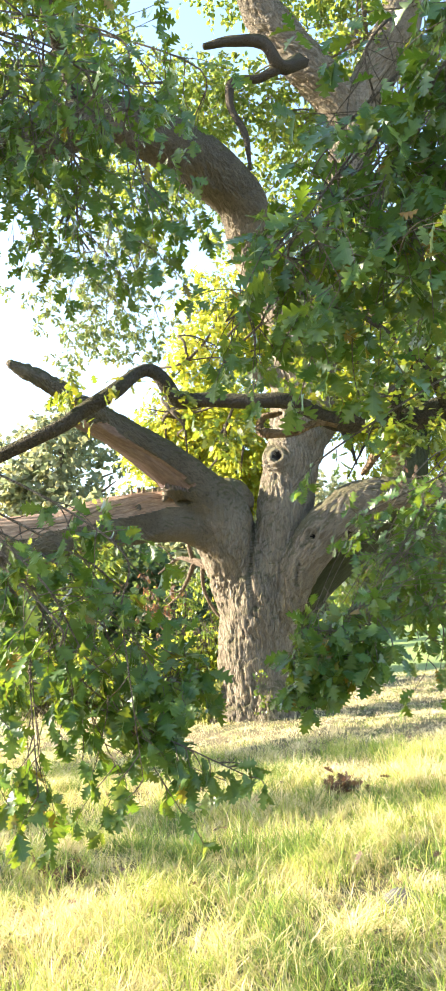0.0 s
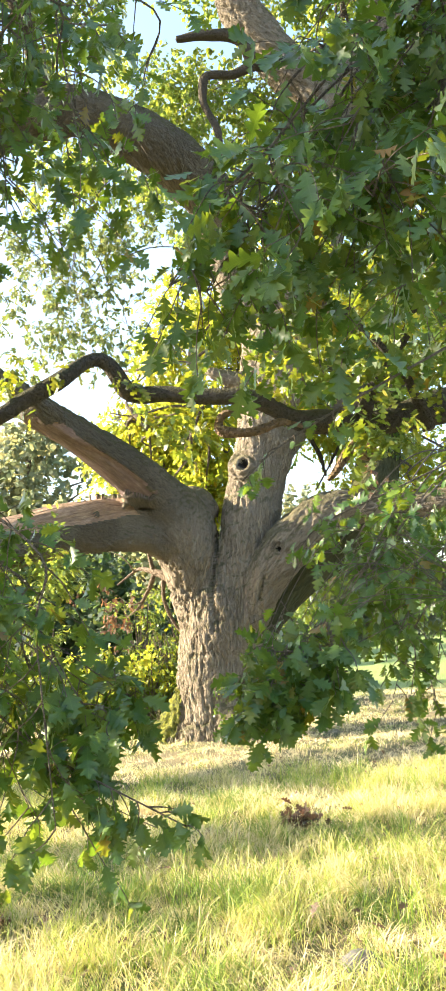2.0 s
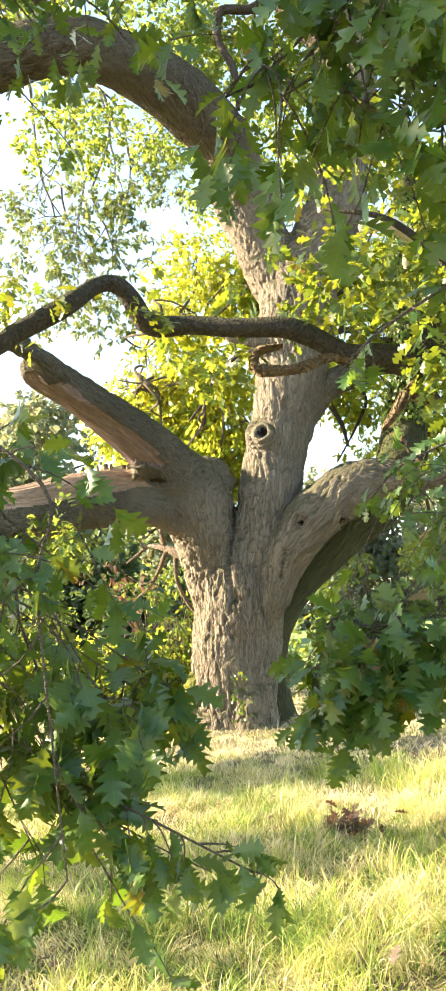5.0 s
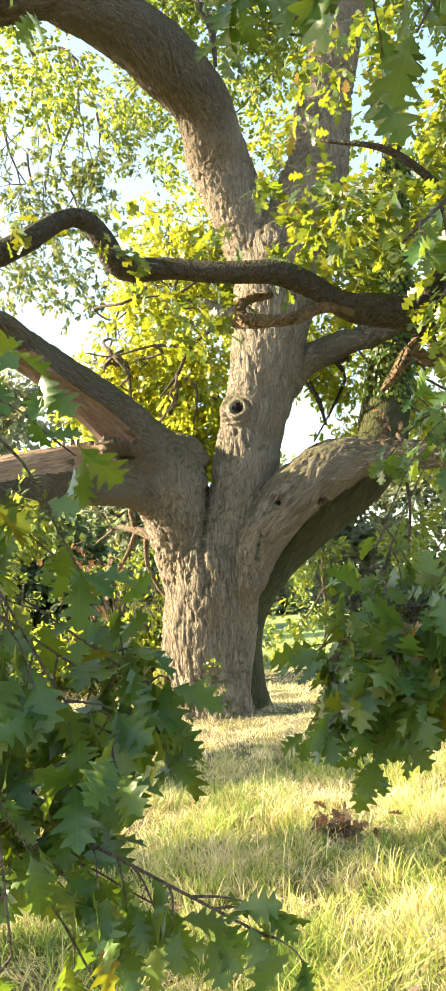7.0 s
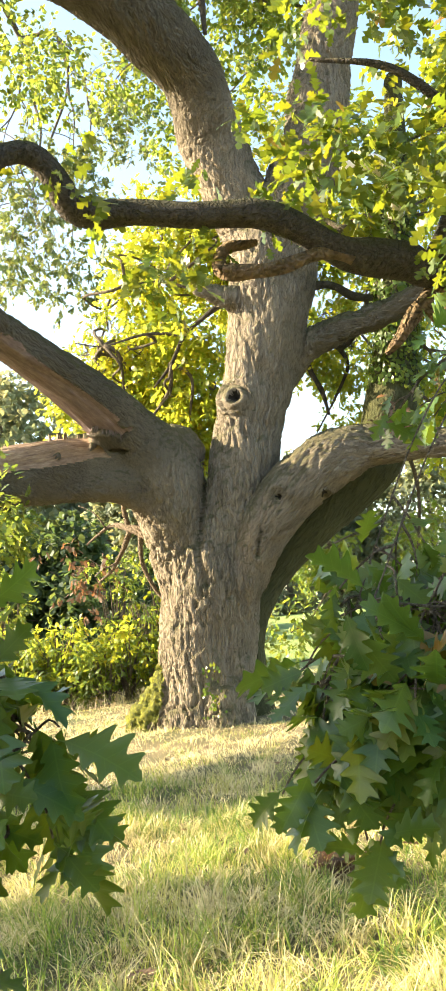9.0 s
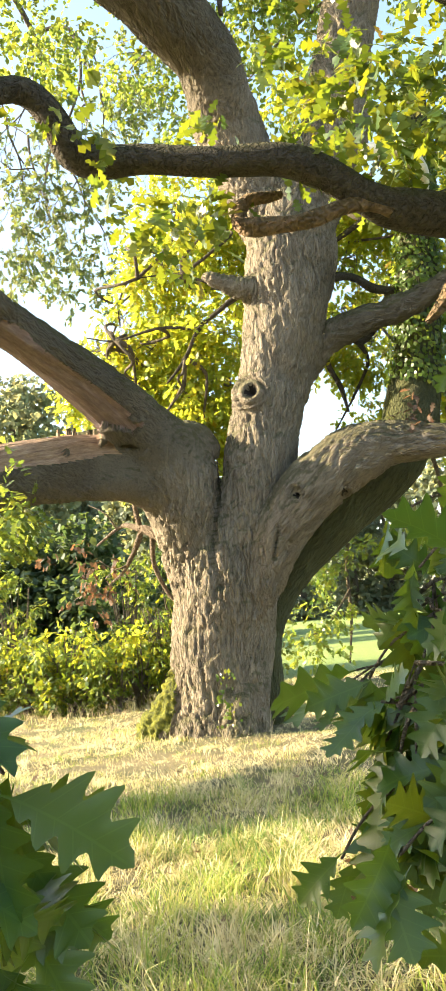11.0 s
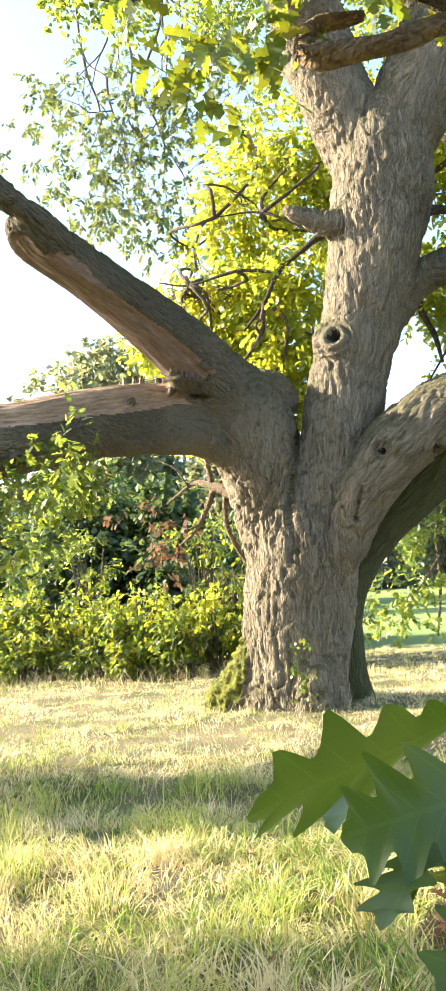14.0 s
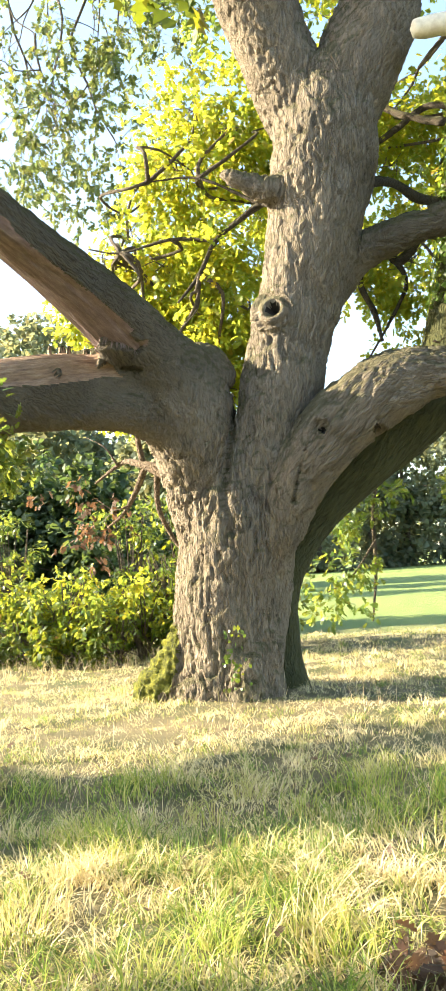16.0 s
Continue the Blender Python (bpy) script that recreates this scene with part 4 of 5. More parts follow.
for limb_rows in [[(-0.7, 13.6, 10.91, 0.138), (-1.03, 13.2, 10.66, 0.134), (-1.26, 13, 10.98, 0.123), (-1.73, 12.9, 11.09, 0.092), (-2.24, 12.8, 11.05, 0.051)], [(-1.09, 13.2, 10.59, 0.093), (-1.49, 13.1, 10.46, 0.082), (-1.86, 13, 10.42, 0.082), (-1.92, 13, 10.01, 0.061), (-1.73, 13, 9.42, 0.05), (-1.71, 13, 8.81, 0.03)],
                           [(0.5, 15.5, 6.4, 0.07), (0.1, 15.8, 5.9, 0.06), (-0.2, 15.9, 5.45, 0.055), (-0.45, 15.9, 5.25, 0.06), (-0.6, 15.95, 5.5, 0.05), (-0.85, 15.9, 5.35, 0.045), (-0.95, 15.9, 5.0, 0.04), (-0.8, 15.9, 4.6, 0.035), (-0.72, 15.9, 4.2, 0.02)],
                           [(-0.45, 15.9, 5.25, 0.05), (-0.35, 16.0, 4.95, 0.03), (-0.6, 16.1, 4.5, 0.02), (-0.95, 16.2, 4.0, 0.01)],
                           [(0.2, 15.0, 6.6, 0.06), (-0.2, 15.3, 6.9, 0.05), (-0.5, 15.8, 7.4, 0.045), (-0.4, 16.0, 8.0, 0.03)],
                           [(0.6, 15.6, 7.0, 0.06), (0.1, 15.9, 7.3, 0.05), (-0.3, 16.0, 7.1, 0.045), (-0.75, 16.1, 6.9, 0.03)],
                           [(-0.9, 14.5, 5.75, 0.09), (-0.5, 14.9, 5.9, 0.07), (0.0, 15.4, 5.8, 0.06), (0.6, 16.0, 6.1, 0.04)]]:
    oak_tubes("crooked_limb", [limb_rows], M_BOUGH, "", 8, 0.06, 0.25)
oak_tubes("sawn_stub", [[(-0.16, 13.68, 7.03, 0.09), (-0.05, 13.7, 7.035, 0.11), (0.3, 13.8, 7.06, 0.12), (0.6, 14.6, 7.1, 0.13), (0.62, 15.6, 7.0, 0.14)]], M_SAWN, "pale barkless sawn branch stub", 14, 0.05, 0.04)
oak_tubes("dead_branch", [[(-2.85, 14.25, 2.28, 0.14), (-3.15, 14.35, 2.4, 0.115), (-3.4, 14.45, 2.53, 0.1), (-3.62, 14.5, 2.63, 0.065), (-3.8, 14.6, 2.7, 0.045), (-4.05, 14.8, 2.74, 0.03), (-4.45, 14.9, 2.52, 0.014)],
                          [(-3.7, 14.55, 2.66, 0.04), (-3.74, 14.5, 2.95, 0.035), (-3.7, 14.4, 3.2, 0.03)],
                          [(-3.52, 14.5, 2.58, 0.045), (-3.56, 14.6, 2.15, 0.034), (-3.42, 14.7, 1.75, 0.03), (-3.28, 14.7, 1.55, 0.024), (-3.34, 14.75, 1.25, 0.01)],
                          [(-3.68, 14.55, 2.64, 0.045), (-3.85, 14.65, 2.35, 0.035), (-4.05, 14.75, 2.1, 0.025), (-4.3, 14.85, 1.95, 0.01)],
                          [(-3.95, 14.7, 2.2, 0.015), (-4.15, 14.7, 2.15, 0.01), (-4.4, 14.8, 2.3, 0.005)],
                          [(-4.1, 14.8, 2.7, 0.015), (-4.25, 14.75, 2.95, 0.01), (-4.5, 14.8, 3.1, 0.005)]], M_DEADTWIG, "bare broken dead side branch")

# ---------------------------------------------------------------- the crown
def crown(name, clumps, material, seed, label="", **kw):
    ob = foliage(name, clumps, material, oak, seed, label=label, **kw)
    ob.matrix_parent_inverse = INV
    return ob


rng = np.random.default_rng(5)


def scatter(lo, hi, count, size, shoots, flat=0.7):
    out = []
    for _ in range(count):
        c = [rng.uniform(a, b) for a, b in zip(lo, hi)]
        s = size * rng.uniform(0.6, 1.3)
        out.append((c, (s, s, s * flat), int(shoots * (s / size) ** 2)))
    return out


def twigged(name, hub, clumps, seed, radius=0.05):
    """Crooked branches from a limb into the clumps, with side twigs."""
    r = np.random.default_rng(seed)
    out = []
    hub = np.array(hub, float)
    for c, rad, _ in clumps[::2]:
        c = np.array(c)
        h = hub[np.argmin(np.linalg.norm(hub - c, axis=1))]
        mid = (h + c) / 2 + r.normal(size=3) * 0.22 + np.array([0, 0, 0.15])
        end = c + np.array([0, 0, -rad[2] * 0.5]) + r.normal(size=3) * 0.15
        out.append(tube_arrays([(*h, radius), (*((h * 2 + mid) / 3 + r.normal(size=3) * 0.12), radius * 0.8), (*mid, radius * 0.65), (*((mid + c) / 2 + r.normal(size=3) * 0.12), radius * 0.5), (*c, radius * 0.35), (*end, radius * 0.12)], 6, 0.12, 0.2, seed))
        for _ in range(6):
            e = c + unit(r.normal(size=3)) * np.array(rad) * r.uniform(0.7, 1.05)
            st = c * 0.75 + mid * 0.25 + r.normal(size=3) * 0.05
            m2 = (st + e) / 2 + r.normal(size=3) * 0.08
            out.append(tube_arrays([(*st, radius * 0.33), (*m2, radius * 0.22), (*e, radius * 0.08)], 4, 0.15))
    v, f = joined(out)
    return tagged(link(name, mesh_of(name, v - np.array([-2.55, 14.35, 0]), f), M_TWIG, oak), kind="stuff")


HUB = [(-2.4, 15.0, 5.72), (-1.0, 14.6, 6.9), (-2.95, 15.0, 5.1), (-3.3, 15.05, 5.62), (-2.9, 15.1, 6.4), (-4.0, 15.1, 5.55), (-3.6, 15.2, 6.5), (-2.0, 14.3, 8.3), (0.2, 15.3, 4.4), (0.7, 15.7, 8.2), (-5.6, 12.0, 9.7), (-3.2, 12.8, 9.6), (-1.9, 14.2, 7.6), (-2.6, 13.2, 9.2), (-4.6, 12.4, 9.7), (-0.3, 14.7, 8.2), (0.1, 14.7, 10.0), (0.4, 15.5, 5.2), (0.6, 15.6, 7.0), (-6.4, 12.0, 9.3), (1.4, 14.1, 5.6), (1.8, 13.9, 3.5), (0.5, 14.9, 12.0)]
TREE_PARTS = [
    ("back_crown", scatter((-5.0, 15.4, 4.2), (-2.4, 17.6, 6.2), 20, 0.7, 150) + scatter((-3.2, 15.5, 5.6), (-0.9, 18.0, 9.6), 20, 0.7, 140) + scatter((-4.3, 15.5, 3.4), (-2.2, 17.0, 4.6), 8, 0.5, 120) + scatter((-5.0, 16.0, 4.8), (-4.2, 17.0, 6.0), 7, 0.42, 70) + scatter((-4.3, 16.0, 6.0), (-3.2, 17.0, 7.0), 5, 0.45, 70), M_LEAF_SUNLIT, "sunlit yellow-green oak foliage"),
    # Clumps added up left, nearly all out of view, to shade the left arm.
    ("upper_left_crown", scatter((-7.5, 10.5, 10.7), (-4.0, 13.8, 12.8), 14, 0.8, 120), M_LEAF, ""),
    ("right_crown", scatter((-0.5, 15.8, 4.4), (3.2, 18.5, 9.5), 20, 0.65, 110) + scatter((-0.9, 16.2, 5.0), (1.2, 18.0, 8.5), 14, 0.5, 100) + scatter((-0.5, 16.0, 3.5), (1.6, 18.0, 5.2), 9, 0.42, 75), M_LEAF_SUNLIT, ""),
    ("top_crown", scatter((-5.5, 14.6, 9.6), (3.5, 19.0, 14.5), 34, 0.9, 140), M_LEAF, ""),
    ("side_crown", scatter((2.0, 12.5, 3.5), (5.0, 18.0, 9.0), 16, 0.9, 120), M_LEAF, ""),
]
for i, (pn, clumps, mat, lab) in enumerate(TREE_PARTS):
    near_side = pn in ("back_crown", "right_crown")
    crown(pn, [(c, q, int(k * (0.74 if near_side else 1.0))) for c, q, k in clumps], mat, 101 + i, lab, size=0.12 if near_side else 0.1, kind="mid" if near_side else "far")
    twigged("branch_work", HUB, clumps, 201 + i, 0.03)
r = np.random.default_rng(77)
tubes, ends = [], []
for st, dr, ln in (((-6.5, 20.0, 12.9), (0.03, 0.0, -1), 3.2), ((-7.6, 20.2, 13.0), (-0.1, 0.1, -1), 2.4), ((-5.7, 20.0, 13.3), (0.1, 0, -1), 2.0), ((-6.2, 19.8, 11.8), (-0.02, 0, -1), 2.3), ((-7.0, 20.0, 12.2), (-0.05, 0, -1), 2.2), ((-5.3, 20.1, 13.0), (0.1, 0, -1), 1.3), ((-6.8, 20.2, 14.4), (0.0, 0, -1), 2.7), ((-5.9, 20.1, 14.6), (0.1, 0, -1), 2.2)):
    limb_twigs(r, st, dr, ln, 0.032, 2, tubes, ends, 0.22, 0.1, 3)
tubes.append(tube_arrays([(-6.4, 11.0, 8.8, 0.12), (-7.2, 14.5, 12.8, 0.1), (-7.2, 18.0, 15.4, 0.08), (-6.8, 20.2, 14.8, 0.06), (-6.5, 20.0, 12.9, 0.035)], 8, 0.2))
tubes.append(tube_arrays([(-7.2, 18.0, 15.4, 0.035), (-7.5, 19.6, 14.6, 0.028), (-7.6, 20.2, 13.0, 0.02), (-7.0, 20.0, 12.2, 0.012)], 6, 0.2))
tubes.append(tube_arrays([(-6.8, 20.2, 14.8, 0.05), (-5.9, 20.1, 14.6, 0.04), (-5.7, 20.0, 13.3, 0.03), (-6.2, 19.8, 11.8, 0.025)], 6, 0.2))
tubes.append(tube_arrays([(-5.9, 20.1, 14.6, 0.03), (-5.4, 20.1, 13.9, 0.02), (-5.3, 20.1, 13.0, 0.012)], 6, 0.2))
tv, tf = joined(tubes)
tagged(link("hanging_branch_work", mesh_of("hanging_branch_work", tv - np.array([-2.55, 14.35, 0]), tf), M_TWIG, oak), kind="stuff")
p = np.array([e[0] for e in ends])
p = (p[:, None] + r.normal(size=(len(p), 3, 3)) * 0.06).reshape(-1, 3)
w = unit(np.repeat(np.array([e[1] for e in ends]), 3, axis=0) + r.normal(size=p.shape) * 0.7)
left = link("left_crown", leaves_mesh("left_crown", *shoot_leaves(r, p, w, 6, 0.2, 0.14)), M_LEAF_PALE, oak, "hanging oak foliage against the sky")
left.matrix_parent_inverse = INV
tagged(left, kind="stuff")
oak_tubes("pale_branch", [[(-1.6, 14.6, 5.5, 0.06), (-2.05, 15.0, 5.9, 0.045), (-2.4, 15.0, 5.72, 0.04), (-2.72, 15.0, 5.5, 0.035), (-2.95, 15.0, 5.1, 0.03), (-3.25, 15.0, 4.76, 0.015)],
                          [(-2.7, 15.0, 5.5, 0.028), (-3.3, 15.05, 5.62, 0.022), (-4.0, 15.1, 5.55, 0.016), (-4.45, 15.1, 5.66, 0.008)],
                          [(-2.1, 15.0, 5.9, 0.025), (-2.9, 15.1, 6.4, 0.018), (-3.6, 15.2, 6.5, 0.008)],
                          [(-3.0, 15.0, 5.05, 0.018), (-3.0, 15.05, 4.7, 0.012), (-3.3, 15.1, 4.4, 0.006)]], M_BOUGH, "", 7, 0.06, 0.25)
crown("bough_leaves", scatter((0.05, 6.2, 2.75), (0.95, 6.7, 3.35), 7, 0.22, 22) + scatter((-0.45, 6.4, 3.35), (0.9, 7.4, 4.3), 15, 0.26, 26) + [((-0.85, 6.6, 3.55), (0.35, 0.2, 0.12), 14), ((-1.3, 6.5, 3.08), (0.14, 0.12, 0.16), 12), ((-1.62, 6.3, 3.36), (0.12, 0.1, 0.08), 5), ((-2.1, 5.9, 3.45), (0.25, 0.2, 0.15), 10)], M_LEAF_BOUGH, 121, "", per=9, length=0.22, size=0.088, kind="mid")
# Foliage below the lower limb; the last scatter is unseen, added for ground shade.
crown("low_left_crown", scatter((-6.2, 10.9, 1.9), (-4.3, 12.1, 2.7), 9, 0.32, 34) + [((-4.13, 12.0, 3.2), (0.1, 0.1, 0.1), 3)] + scatter((-8.6, 9.0, 1.8), (-5.8, 10.8, 2.7), 34, 0.42, 110), M_LEAF, 122, kind="mid")
# Leaves out of view to the left, added to cast shadow bands on the meadow.
crown("far_bough_leaves", scatter((-7.4, 4.7, 1.8), (-5.4, 5.7, 2.5), 4, 0.33, 45) + scatter((-7.6, 6.5, 2.0), (-5.4, 7.0, 3.2), 8, 0.34, 80), M_LEAF, 123, kind="mid")
# Unseen clumps added at the left to keep sun off the hanging branches.
crown("shade_crown", scatter((-5.6, 1.4, 2.9), (-3.5, 5.2, 6.8), 21, 0.55, 60) + [((-5.3, 4.2, 3.9), (0.8, 0.8, 0.6), 200), ((-4.6, 4.5, 3.5), (0.5, 0.5, 0.4), 110), ((-4.2, 4.5, 3.1), (0.5, 0.45, 0.4), 150)], M_LEAF, 126, size=0.14, kind="far")
# Unseen limb added to carry the shading clumps and the upper left branches.
oak_tubes("shade_limb", [[(-2.5, 7.0, 9.0, 0.07), (-3.6, 5.2, 7.2, 0.05), (-4.3, 3.6, 5.6, 0.035), (-4.6, 2.4, 4.0, 0.02)], [(-3.6, 5.2, 7.2, 0.04), (-3.55, 4.6, 6.2, 0.03), (-3.3, 4.2, 5.2, 0.02)]], M_BOUGH, "", 7, 0.15)
crown("hanging_sprays", scatter((-1.5, 16.4, 0.45), (-0.7, 17.4, 2.4), 9, 0.17, 17) + scatter((-0.1, 16.0, 1.0), (1.2, 17.5, 2.6), 5, 0.28, 32) + [((-1.75, 16.8, 0.95), (0.25, 0.25, 0.3), 36)], M_LEAF, 124)
oak_tubes("hanging_twig", [[(0.2, 15.3, 3.9, 0.05), (-0.6, 16.2, 3.2, 0.04), (-1.0, 16.8, 2.2, 0.03), (-1.05, 16.9, 1.2, 0.025), (-1.15, 17.0, 0.45, 0.012)], [(-1.02, 16.8, 1.6, 0.02), (-1.4, 16.8, 1.1, 0.016), (-1.75, 16.8, 0.9, 0.008)],
                           [(0.2, 15.3, 3.9, 0.05), (0.5, 16.3, 3.0, 0.03), (0.4, 16.8, 1.9, 0.02), (0.2, 17.0, 1.0, 0.01)]], M_TWIG, "", 6, 0.1)
crown("dead_leaves", [((-5.0, 15.2, 2.35), (0.3, 0.3, 0.35), 10), ((-4.35, 14.85, 2.2), (0.2, 0.2, 0.25), 9), ((-4.7, 15.0, 1.75), (0.25, 0.2, 0.25), 7), ((-5.4, 15.4, 2.2), (0.3, 0.3, 0.3), 6), ((0.2, 14.0, 3.7), (0.3, 0.2, 0.15), 12)], M_LEAF_BROWN, 125, "withered red-brown oak leaves")


def ivy(name, path, count, size, seed, lo=0.0, hi=1.0, arc=(-math.pi, math.pi)):
    r = np.random.default_rng(seed)
    q = spline(path, 0.05)
    t, u, v = frames_along(q)
    k = r.integers(int(lo * len(q)), max(int(hi * len(q)), 1), count)
    a = r.uniform(arc[0], arc[1], count)
    side = u[k] * np.cos(a)[:, None] + v[k] * np.sin(a)[:, None]
    at = q[k, :3] + side * (q[k, 3] * r.uniform(1.0, 1.16, count) + 0.02)[:, None]
    ob = link(name, leaves_mesh(name, at, unit(r.normal(size=(count, 3)) * 0.5 + side * 0.3 + np.array([0, 0, -1.0])), unit(side + r.normal(size=(count, 3)) * 0.3), size * r.uniform(0.6, 1.2, count), "far"), M_IVY, oak, "ivy leaves covering a stem")
    ob.matrix_parent_inverse = INV
    return tagged(ob, kind="stuff")


ivy("ivy", SHADY_LIMBS["back_stem"], 4200, 0.085, 7, 0.52, 0.9)
ivy("base_ivy", [(-2.52, 14.2, 0.1, 0.6), (-2.52, 14.2, 0.75, 0.56)], 50, 0.06, 8, 0.0, 1.0, (math.pi * 0.93, math.pi * 1.07))

# ---------------------------------------------------------------- shrubs and far trees
def shrub(at, radius, height, material, seed, label, shoots=700):
    r = np.random.default_rng(seed)
    ob = tagged(empty("shrub", at), label, "shrub", "shrubs at the meadow edge")
    stems = []
    for i in range(6):
        a = r.uniform(0, 6.28)
        e = np.array([math.cos(a), math.sin(a), 0]) * radius * 0.5
        stems.append(tube_arrays([(e[0] * 0.1, e[1] * 0.1, -0.15, 0.03), (e[0] * 0.6, e[1] * 0.6, height * 0.45, 0.02), (e[0], e[1], height * 0.85, 0.008)], 5, 0.3))
    cl = []
    for i in range(24):
        a, q = r.uniform(0, 6.28), radius * math.sqrt(r.uniform(0.1, 1)) * 0.95
        z = height * r.uniform(0.1, 0.97)
        q *= 1.15 - 0.6 * (z / height) ** 2
        c = (q * math.cos(a), q * math.sin(a), z)
        cl.append((c, (radius * r.uniform(0.16, 0.34), radius * r.uniform(0.16, 0.34), r.uniform(0.07, 0.18)), int(shoots / 24 * r.uniform(0.4, 1.6))))
        stems.append(tube_arrays([(c[0] * 0.15, c[1] * 0.15, z * 0.35, 0.014), (c[0] * 0.5, c[1] * 0.5, z * 0.75, 0.01), (c[0], c[1], z, 0.004)], 5, 0.2))
    link("stem", mesh_of("stem", *joined(stems)), M_TWIG, ob)
    foliage("foliage", cl, material, ob, seed + 1, per=7, length=0.24, size=0.11)
    return ob


rs = random.Random(4)
for i in range(26):
    x0 = -11.5 + i * 0.33
    tall = (1.0, 1.4, 1.7, 0.8, 3.0, 1.1, 1.5)[i % 7] if x0 < -5.2 else (1.5, 2.3, 2.6, 1.7)[i % 4]
    shrub((x0, 18.0 + rs.uniform(-0.3, 0.5) + 0.75 * (tall - 1.2), -0.1), rs.uniform(0.55, 0.85), tall * rs.uniform(0.85, 1.15), (M_LEAF_SUNLIT, M_LEAF_BOUGH, M_LEAF, M_LEAF)[i % 4], 300 + i, "sunlit leafy shrub beside the meadow grass", 185)


def far_tree(at, height, radius, material, seed, label, leaf=0.3, shoots=1500, low=0.25):
    r = np.random.default_rng(seed)
    ob = tagged(empty("tree", at), label, "tree", "trees in the distance")
    out, ends = [], []
    out.append(tube_arrays([(0, 0, -0.3, height * 0.03), (0.1, 0, height * 0.3, height * 0.022), (0, 0.1, height * 0.75, height * 0.008)], 8, height / 12))
    for i in range(7):
        a = i * 0.9 + r.uniform(0, 0.5)
        z0 = height * r.uniform(0.25, 0.6)
        out.append(tube_arrays([(0, 0, z0, height * 0.01), (math.cos(a) * radius * 0.4, math.sin(a) * radius * 0.4, z0 + height * 0.1, height * 0.006), (math.cos(a) * radius * 0.8, math.sin(a) * radius * 0.8, z0 + height * 0.15, height * 0.002)], 5, height / 10))
    link("trunk", mesh_of("trunk", *joined(out)), M_TWIG, ob)
    cl = []
    for i in range(22):
        a, zz = r.uniform(0, 6.28), r.uniform(low, 0.95)
        w = radius * math.sin(math.pi * min(0.97, (zz - low) / (1 - low) * 0.8 + 0.2)) * r.uniform(0.3, 0.8)
        s = radius * r.uniform(0.28, 0.42)
        cl.append(((w * math.cos(a), w * math.sin(a), zz * height), (s, s, s * 0.75), shoots // 22))
    foliage("crown", cl, material, ob, seed + 1, per=6, length=leaf * 2.4, size=leaf, kind="speck")
    return ob


for i in range(6):
    far_tree((-17 + i * 2.3 + rs.uniform(-.4, .4), 26 + rs.uniform(-1.5, 4), -0.2), rs.uniform(4.0, 5.5), rs.uniform(1.8, 2.4), M_LEAF_DARK, 400 + i, "dark shaded woodland tree behind the shrubs", 0.2, 1500, 0.04)
far_tree((-24.0, 58, -0.2), 21, 7.0, M_LEAF_HAZED, 440, "tall hazy parkland tree standing alone", 0.42, 3000, 0.08)
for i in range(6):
    far_tree((-38 + i * 3.9 + rs.uniform(-1, 1), 60 + rs.uniform(-4, 6), -0.2), rs.uniform(9, 12.5), rs.uniform(4.0, 5.5), M_LEAF_HAZED, 450 + i, "hazy distant parkland tree", 0.42, 1500, 0.08)
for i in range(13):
    far_tree((-30 + i * 6.5 + rs.uniform(-2, 2), 100 + rs.uniform(-5, 10), -0.2), rs.uniform(12, 18), rs.uniform(5, 7), M_LEAF_HAZED, 480 + i, "distant woodland edge tree beyond the field", 0.6, 1200, 0.02)
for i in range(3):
    far_tree((-16 + i * 3.2, 42 + i * 7, -0.2), 9, 3.2, M_LEAF_HAZED, 520 + i, "parkland tree standing in the far field", 0.35, 1400, 0.06)

# ---------------------------------------------------------------- hanging leafy branches close to the path
NEAR_TV, NEAR_TF = leaf_template("near")
NEAR_MESHES = []
for k in range(5):
    tv, tf = leaf_template("near", 0.05 + 0.05 * k, (0.02, 0.12, 0.22, 0.3, -0.08)[k])
    tv = tv * np.array([1, (1.0, 0.85, 1.1, 0.92, 1.0)[k], 1])
    tv[:, 2] += 0.035 * np.sin(tv[:, 0] * 9 + k) * np.abs(tv[:, 1]) * 3
    tv[:, 1] += 0.025 * np.sin(tv[:, 0] * 3 + k * 2)
    me = mesh_of("leaf", tv, tf)
    me.materials.append(M_LEAF_NEAR)
    NEAR_MESHES.append(me)


CLEAR = spline([(0.0, 0.0, 1.5, 1), (-0.25, 1.2, 1.48, 1), (-0.57, 2.1, 1.46, 1), (-0.52, 2.7, 1.46, 1), (-0.65, 3.25, 1.43, 1), (-0.54, 3.53, 1.44, 1), (-0.7, 4.1, 1.41, 1), (-0.73, 4.3, 1.41, 1), (-0.87, 4.7, 1.41, 1)], 0.05)[:, :3]


